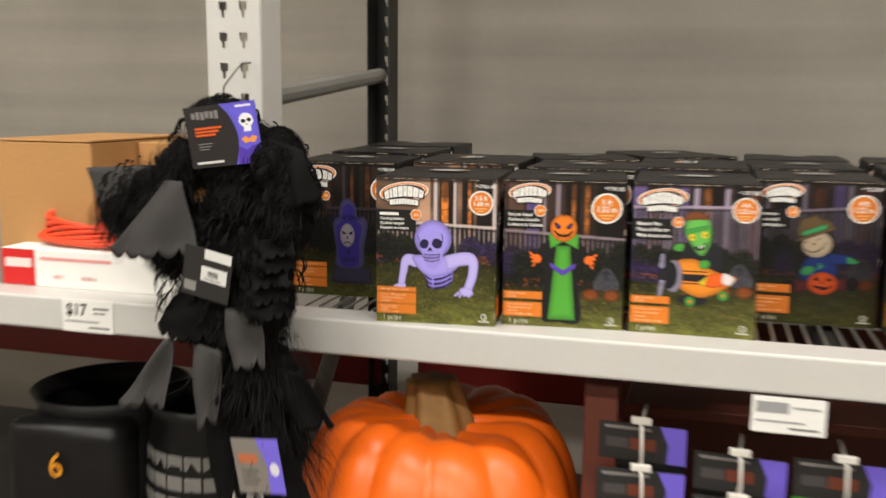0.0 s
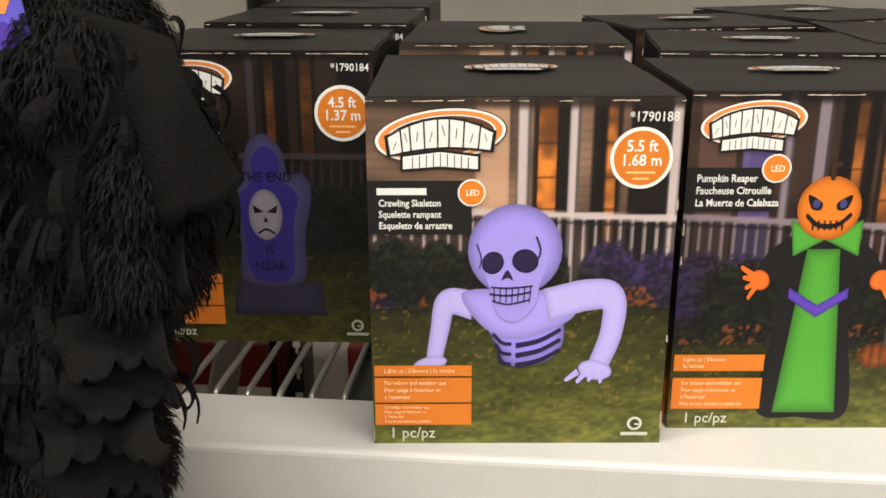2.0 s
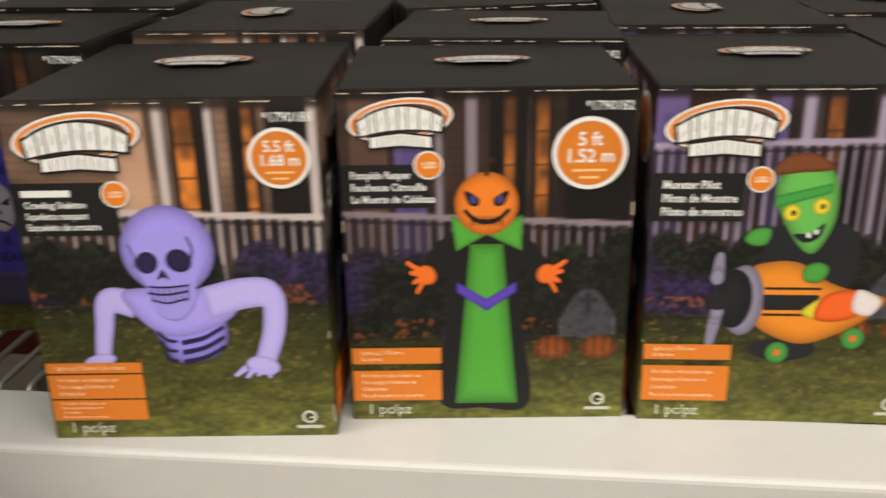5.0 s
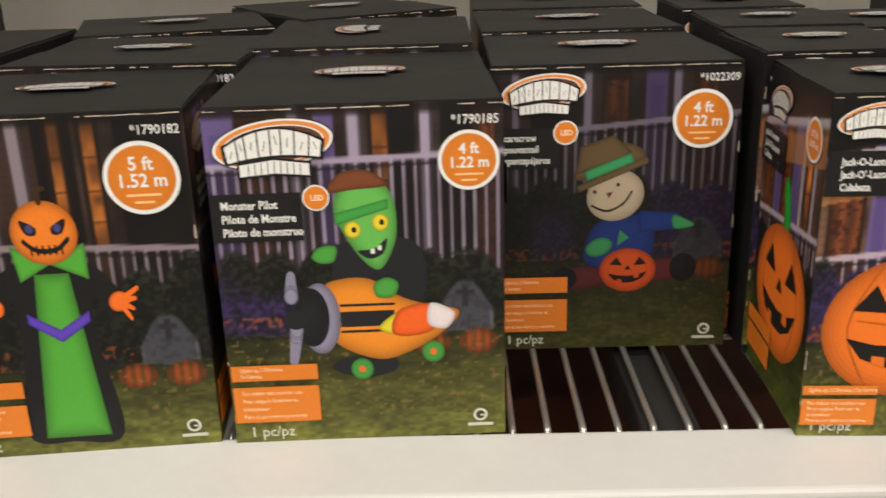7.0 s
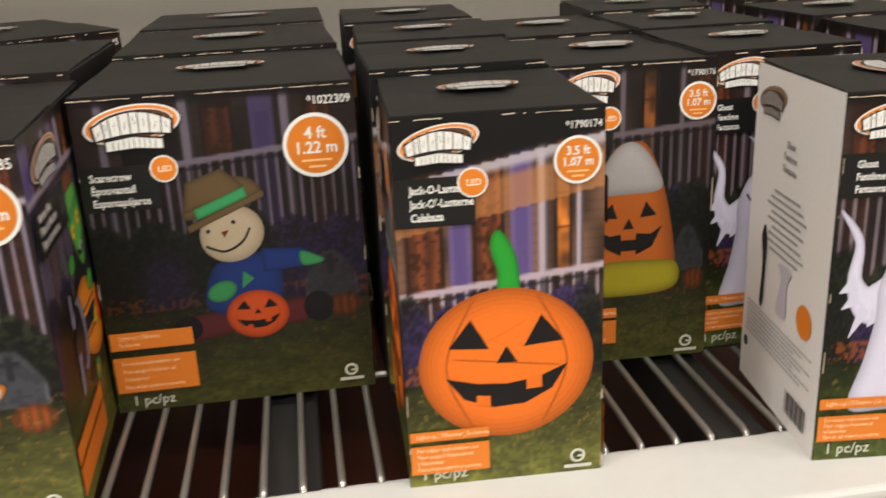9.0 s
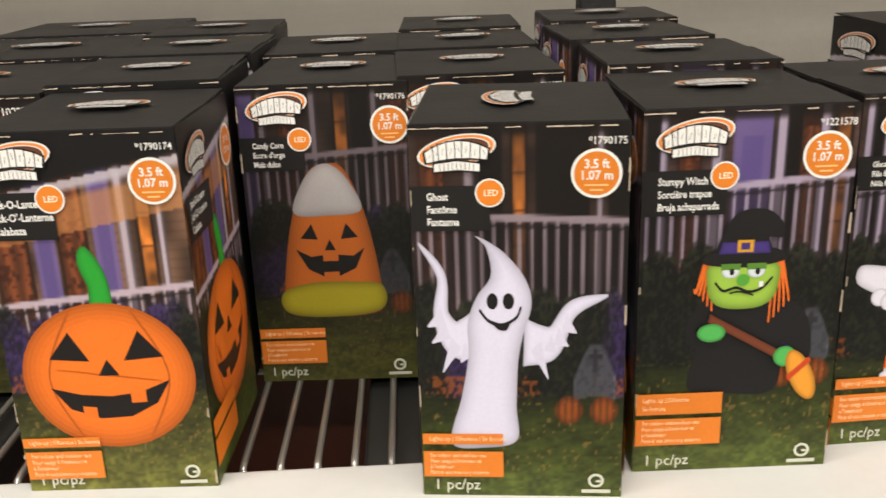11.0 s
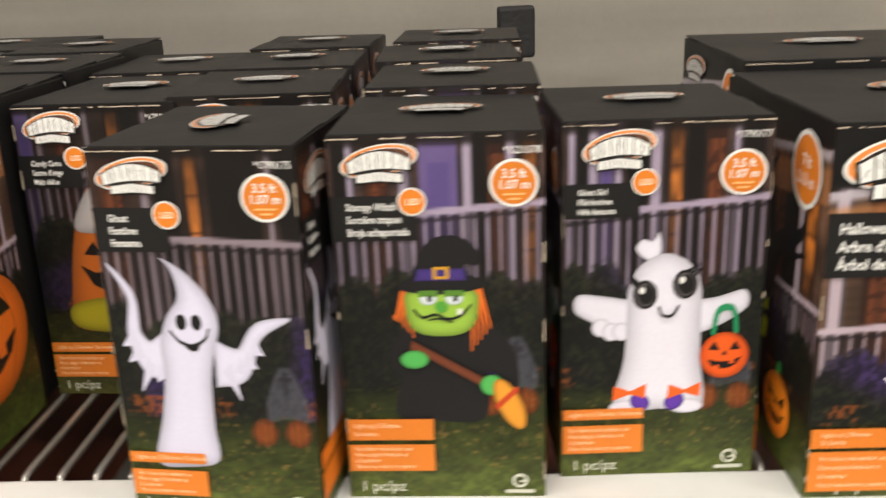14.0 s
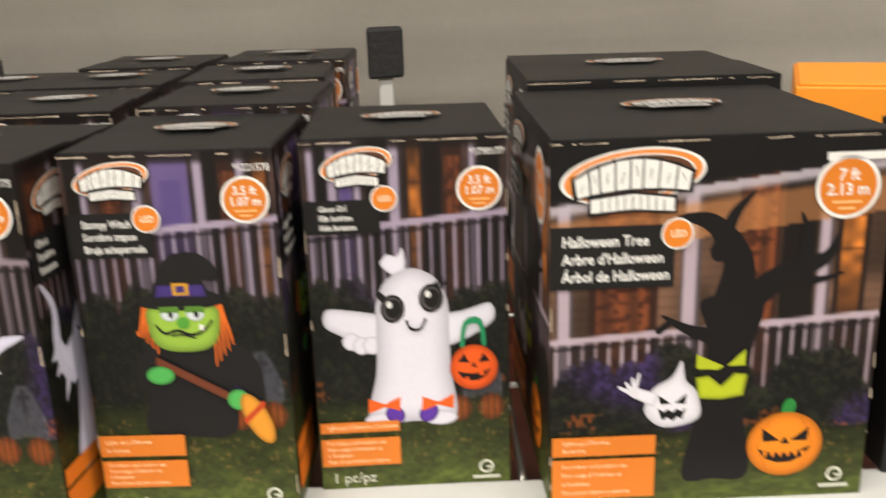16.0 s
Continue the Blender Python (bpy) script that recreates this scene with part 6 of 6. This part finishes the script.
letters(a, "30.48 m", 0.0115, -0.02, 0.018, (206, 84, 80), "LEFT", 0.0, metres=(0.40, 0.074))
p = link_mesh("sleeve_print", a.mesh("sleeve_print"), PRINT, sleeve)
p.location = (0, -0.0036, 0)


def price_label(x, z, w, h, y, words, label):
    o = thing("price_label", x, y, z, label, "price label")
    part("card", box_mesh(-w / 2, w / 2, 0, 0.0012, 0, h, 0.0003, 1), WHITECARD, o)
    a = Art(w, h)
    if words:
        letters(a, words, h * 0.52, -w * 0.42, h * 0.52, (26, 26, 28), "LEFT", 0.02, metres=(w, h))
        a.quad(0.62, 0.92, 0.72, 0.78, (90, 90, 92))
        a.quad(0.62, 0.86, 0.58, 0.63, (120, 120, 122))
    else:
        a.quad(0.06, 0.50, 0.56, 0.86, (150, 150, 152))
        a.quad(0.56, 0.92, 0.70, 0.76, (150, 150, 152))
    a.quad(0.06, 0.72, 0.30, 0.35, (140, 140, 142))
    a.quad(0.52, 0.92, 0.12, 0.18, (110, 110, 112))
    p = link_mesh("label_print", a.mesh("label_print"), PRINT, o)
    p.location = (0, -0.0004, 0)


price_label(-0.985, 1.089, 0.108, 0.060, 1.3285, "$17", "white paper price label stuck on the cream beam")
price_label(0.226, 1.030, 0.105, 0.056, 1.327, "", "white price card hanging under the cream beam")

# ---- below the shelf ----
PUMPKIN = material("orange_moulded_pumpkin", (236, 104, 22), 0.38, grain=0.06, scale=40, bump=0.15, stain=0.16, stain_scale=7)
STEM = material("tan_pumpkin_stem", (150, 116, 66), 0.6, grain=0.2, scale=60, bump=0.4, stain=0.3, stain_scale=20)
pumpkin = thing("pumpkin_decoration", -0.362, 1.50, 0.556, "big ribbed orange plastic pumpkin on the lower shelf", "pumpkin")
bm = bmesh.new()
NU, NV, ribs = 168, 40, 14
grid = []
for j in range(NV + 1):
    t = -math.pi / 2 + math.pi * j / NV
    row = []
    for i in range(NU):
        a = i * math.tau / NU
        rib = abs(math.sin(a * ribs / 2 + 0.3 * math.sin(a * 3)))
        k = 0.945 + 0.055 * rib ** 0.6
        r = 0.262 * math.cos(t) ** 0.62 * k if abs(t) < 1.56 else 0.004
        dimple = 0.055 * math.exp(-((math.pi / 2 - t) / 0.42) ** 2)
        z = 0.205 + 0.230 * math.sin(t) * (0.96 + 0.04 * rib) - dimple
        row.append(bm.verts.new((r * math.cos(a), r * math.sin(a), z + 0.012 * math.sin(a * 2) * max(0, math.sin(t)))))
    grid.append(row)
for j in range(NV):
    for i in range(NU):
        bm.faces.new((grid[j][i], grid[j][(i + 1) % NU], grid[j + 1][(i + 1) % NU], grid[j + 1][i]))
bmesh.ops.remove_doubles(bm, verts=bm.verts, dist=0.0005)
part("shell", bm, PUMPKIN, pumpkin, "", True)
bm = bmesh.new()
rings = []
for j in range(9):
    z = 0.352 + 0.0125 * j
    rr = (0.066 - 0.0026 * j) if j else 0.078
    rings.append([bm.verts.new((rr * (1 + 0.10 * math.cos(7 * i * math.tau / 42)) * math.cos(i * math.tau / 42) - 0.0012 * j * j * 0.2, rr * (1 + 0.10 * math.cos(7 * i * math.tau / 42)) * math.sin(i * math.tau / 42), z)) for i in range(42)])
for r0, r1 in zip(rings, rings[1:]):
    for i in range(42):
        bm.faces.new((r0[i], r0[(i + 1) % 42], r1[(i + 1) % 42], r1[i]))
bm.faces.new(rings[-1])
part("stem", bm, STEM, pumpkin, "tan fluted stem", True)

BROWN = material("dark_brown_display_board", (92, 40, 24), 0.6, grain=0.12, scale=90, bump=0.1, stain=0.25, stain_scale=6, spread=0.1)
BAG = material("black_glossy_bag", (18, 17, 18), 0.4, grain=0.2, scale=40, bump=0.5, stain=0.3, stain_scale=18, spec=0.25)
GREEN = material("lime_green_plush", (98, 196, 62), 0.8, grain=0.2, scale=150, bump=0.3, stain=0.2, stain_scale=20)
HOOK = material("white_plastic_hook", (216, 212, 204), 0.4, grain=0.03, stain=0.1)
tray = thing("display_tray", 0.9, 1.46, 0.556, "dark brown cardboard display tray on the lower shelf", "display")
for b in ((-0.985, -0.93, -0.06, 0.02, 0, 0.50), (-1.0, 1.2, 0.62, 0.63, 0, 0.50), (-0.93, 1.2, 0.02, 0.62, 0.0, 0.012)):
    part("panel", box_mesh(*b, 0.002, 1), BROWN, tray)
part("shelf_board", box_mesh(-0.93, 1.2, 0.10, 0.615, 0.40, 0.42, 0.002, 1), BROWN, tray)
for x, z, y, green in ((0.012, 0.935, 1.40, 0), (0.012, 0.862, 1.385, 0), (0.165, 0.905, 1.385, 0), (0.165, 0.838, 1.37, 0), (0.315, 0.912, 1.385, 1), (0.315, 0.838, 1.37, 1), (0.465, 0.91, 1.39, 0), (0.62, 0.91, 1.39, 1), (0.78, 0.91, 1.39, 0)):
    o = thing("hanging_bag", x, y, z, "black bagged decoration with a purple header card on a hook", "bag", rng.uniform(-4, 4), "bagged decorations on hooks")
    bm = bmesh.new()
    add_box(bm, -0.068, 0.068, 0, 0.03, -0.11, 0.004, 0.008, 3)
    for v in bm.verts:
        v.co.y += 0.006 * noise.noise(v.co * 40 + Vector((x, 0, z)) * 7)
    part("bag", bm, GREEN if green else BAG, o, "", True)
    card = part("header_card", box_mesh(-0.070, 0.070, -0.004, 0.0, 0.0, 0.062, 0.0006, 1), DARKINK, o, "black and purple header card")
    a = Art(0.14, 0.062)
    a.quad(0, 1, 0, 1, (42, 40, 40))
    a.up()
    a.fan([(0.78, 0.0), (1.0, 0.0), (1.0, 1.0), (0.70, 1.0), (0.80, 0.5)], (112, 94, 206))
    a.quad(0.36, 0.66, 0.30, 0.62, (104, 52, 36))
    a.quad(0.08, 0.34, 0.32, 0.60, (70, 66, 66))
    a.quad(0.06, 0.60, 0.84, 0.92, (130, 126, 124))
    p = link_mesh("card_print", a.mesh("card_print"), PRINT, card)
    p.location = (0, -0.0044, 0)
    bm = bmesh.new()
    tube(bm, [(0.0, 0.05, 0.078), (0.0, -0.03, 0.072), (0.002, -0.036, 0.066), (0.004, -0.038, 0.0)], 0.0028, 7)
    part("hook", bm, HOOK, o, "white plastic hook", True)
    part("hook_tip", box_mesh(-0.016, 0.016, -0.034, -0.026, 0.072, 0.084, 0.002), HOOK, o)

# dark goods below the neighbouring bay
for x, z, r, seed in ((-1.10, 0.556, 0.17, 1), (-0.86, 0.556, 0.14, 2)):
    o = thing("plastic_cauldron", x, 1.55, z, "black plastic cauldron with a pale lattice pattern", "cauldron")
    bm = bmesh.new()
    prof = ((0.55, 0.0), (0.85, 0.05), (1.0, 0.16), (0.96, 0.27), (0.86, 0.33), (0.95, 0.36), (0.92, 0.36), (0.82, 0.33))
    rings = [[bm.verts.new((r * p * math.cos(i * math.tau / 36), r * p * math.sin(i * math.tau / 36), q)) for i in range(36)] for p, q in prof]
    for r0, r1 in zip(rings, rings[1:]):
        for i in range(36):
            bm.faces.new((r0[i], r0[(i + 1) % 36], r1[(i + 1) % 36], r1[i]))
    bm.faces.new(rings[0][::-1])
    part("bowl", bm, BAG, o, "", True)
    for k in range(7):
        for row in range(4):
            a0 = -2.5 + 0.28 * k
            pr = r * (0.99 - 0.02 * row) + 0.003
            bm = box_mesh(-0.017, 0.017, -0.0015, 0.0015, 0, 0.028, 0.001, 1)
            q = part("pattern_patch", bm, GREYPAINT, o)
            q.matrix_basis = pose(pr * math.cos(a0), pr * math.sin(a0), 0.12 + 0.042 * row, 0, 0, math.degrees(a0) + 90)
o = thing("storage_bag", -1.09, 1.36, 0.80, "black shiny bag with an orange printed number", "bag", 8)
bm = bmesh.new()
add_box(bm, -0.12, 0.13, 0, 0.09, -0.24, 0.09, 0.03, 4)
for v in bm.verts:
    v.co += Vector((0, 0.02, 0.02)) * noise.noise(v.co * 14)
part("bag", bm, BAG, o, "", True)
a = Art(0.2, 0.2)
letters(a, "6", 0.07, 0.0, 0.06, (214, 140, 30), "CENTER", 0.01, metres=(0.2, 0.2))
p = link_mesh("printed_number", a.mesh("printed_number"), PRINT, o)
p.location = (0.0, -0.016, -0.07)

# ---- far end of the shelf ----
FOAM = material("black_foam_wrap", (26, 25, 26), 0.7, grain=0.3, scale=120, bump=0.8, stain=0.3, stain_scale=30)
o = thing("display_pole", 0.930, 2.30, 1.06, "thin cream pole with a black wrapped end", "pole")
part("pole", box_mesh(-0.011, 0.011, -0.008, 0.008, 0.0, 0.31, 0.003), PAINT, o)
bm = box_mesh(-0.028, 0.028, -0.018, 0.018, 0.275, 0.352, 0.006, 3)
for v in bm.verts:
    v.co += Vector((1, 1, 0.6)) * 0.004 * noise.noise(v.co * 60)
part("wrapped_cap", bm, FOAM, o, "black wrapped cap")
ORANGEBOARD = material("orange_printed_board", (240, 148, 34), 0.5, grain=0.04, scale=90, bump=0.06, stain=0.07, stain_scale=8)
o = thing("orange_box", 1.43, 1.59, 1.15, "bright orange cardboard box behind the large black box", "box", -20)
part("carton", box_mesh(-0.125, 0.125, 0.0, 0.20, 0, 0.236, 0.0016), ORANGEBOARD, o)
part("lid_flap", box_mesh(-0.122, 0.122, 0.004, 0.098, 0.2362, 0.2385, 0.0006, 1), ORANGEBOARD, o)
part("lid_flap", box_mesh(-0.122, 0.122, 0.102, 0.196, 0.2362, 0.2378, 0.0006, 1), ORANGEBOARD, o)
a = Art(0.25, 0.236)
for i in range(5):
    a.quad(0.28 + 0.06 * i, 0.32 + 0.06 * i, 0.84, 0.90 + 0.02 * (i % 2), BLACK)
p = link_mesh("front_print", a.mesh("front_print"), PRINT, o)
p.location = (0, -0.0003, 0)
o = thing("inflatable_decoration_box", 1.392, 1.40, 1.15, "dark box edge beside the haunted tree box", "box", 0, "boxed inflatable decorations")
part("carton", box_mesh(-0.09, 0.09, 0, 0.12, 0, 0.205, 0.0016), CARTON, o)
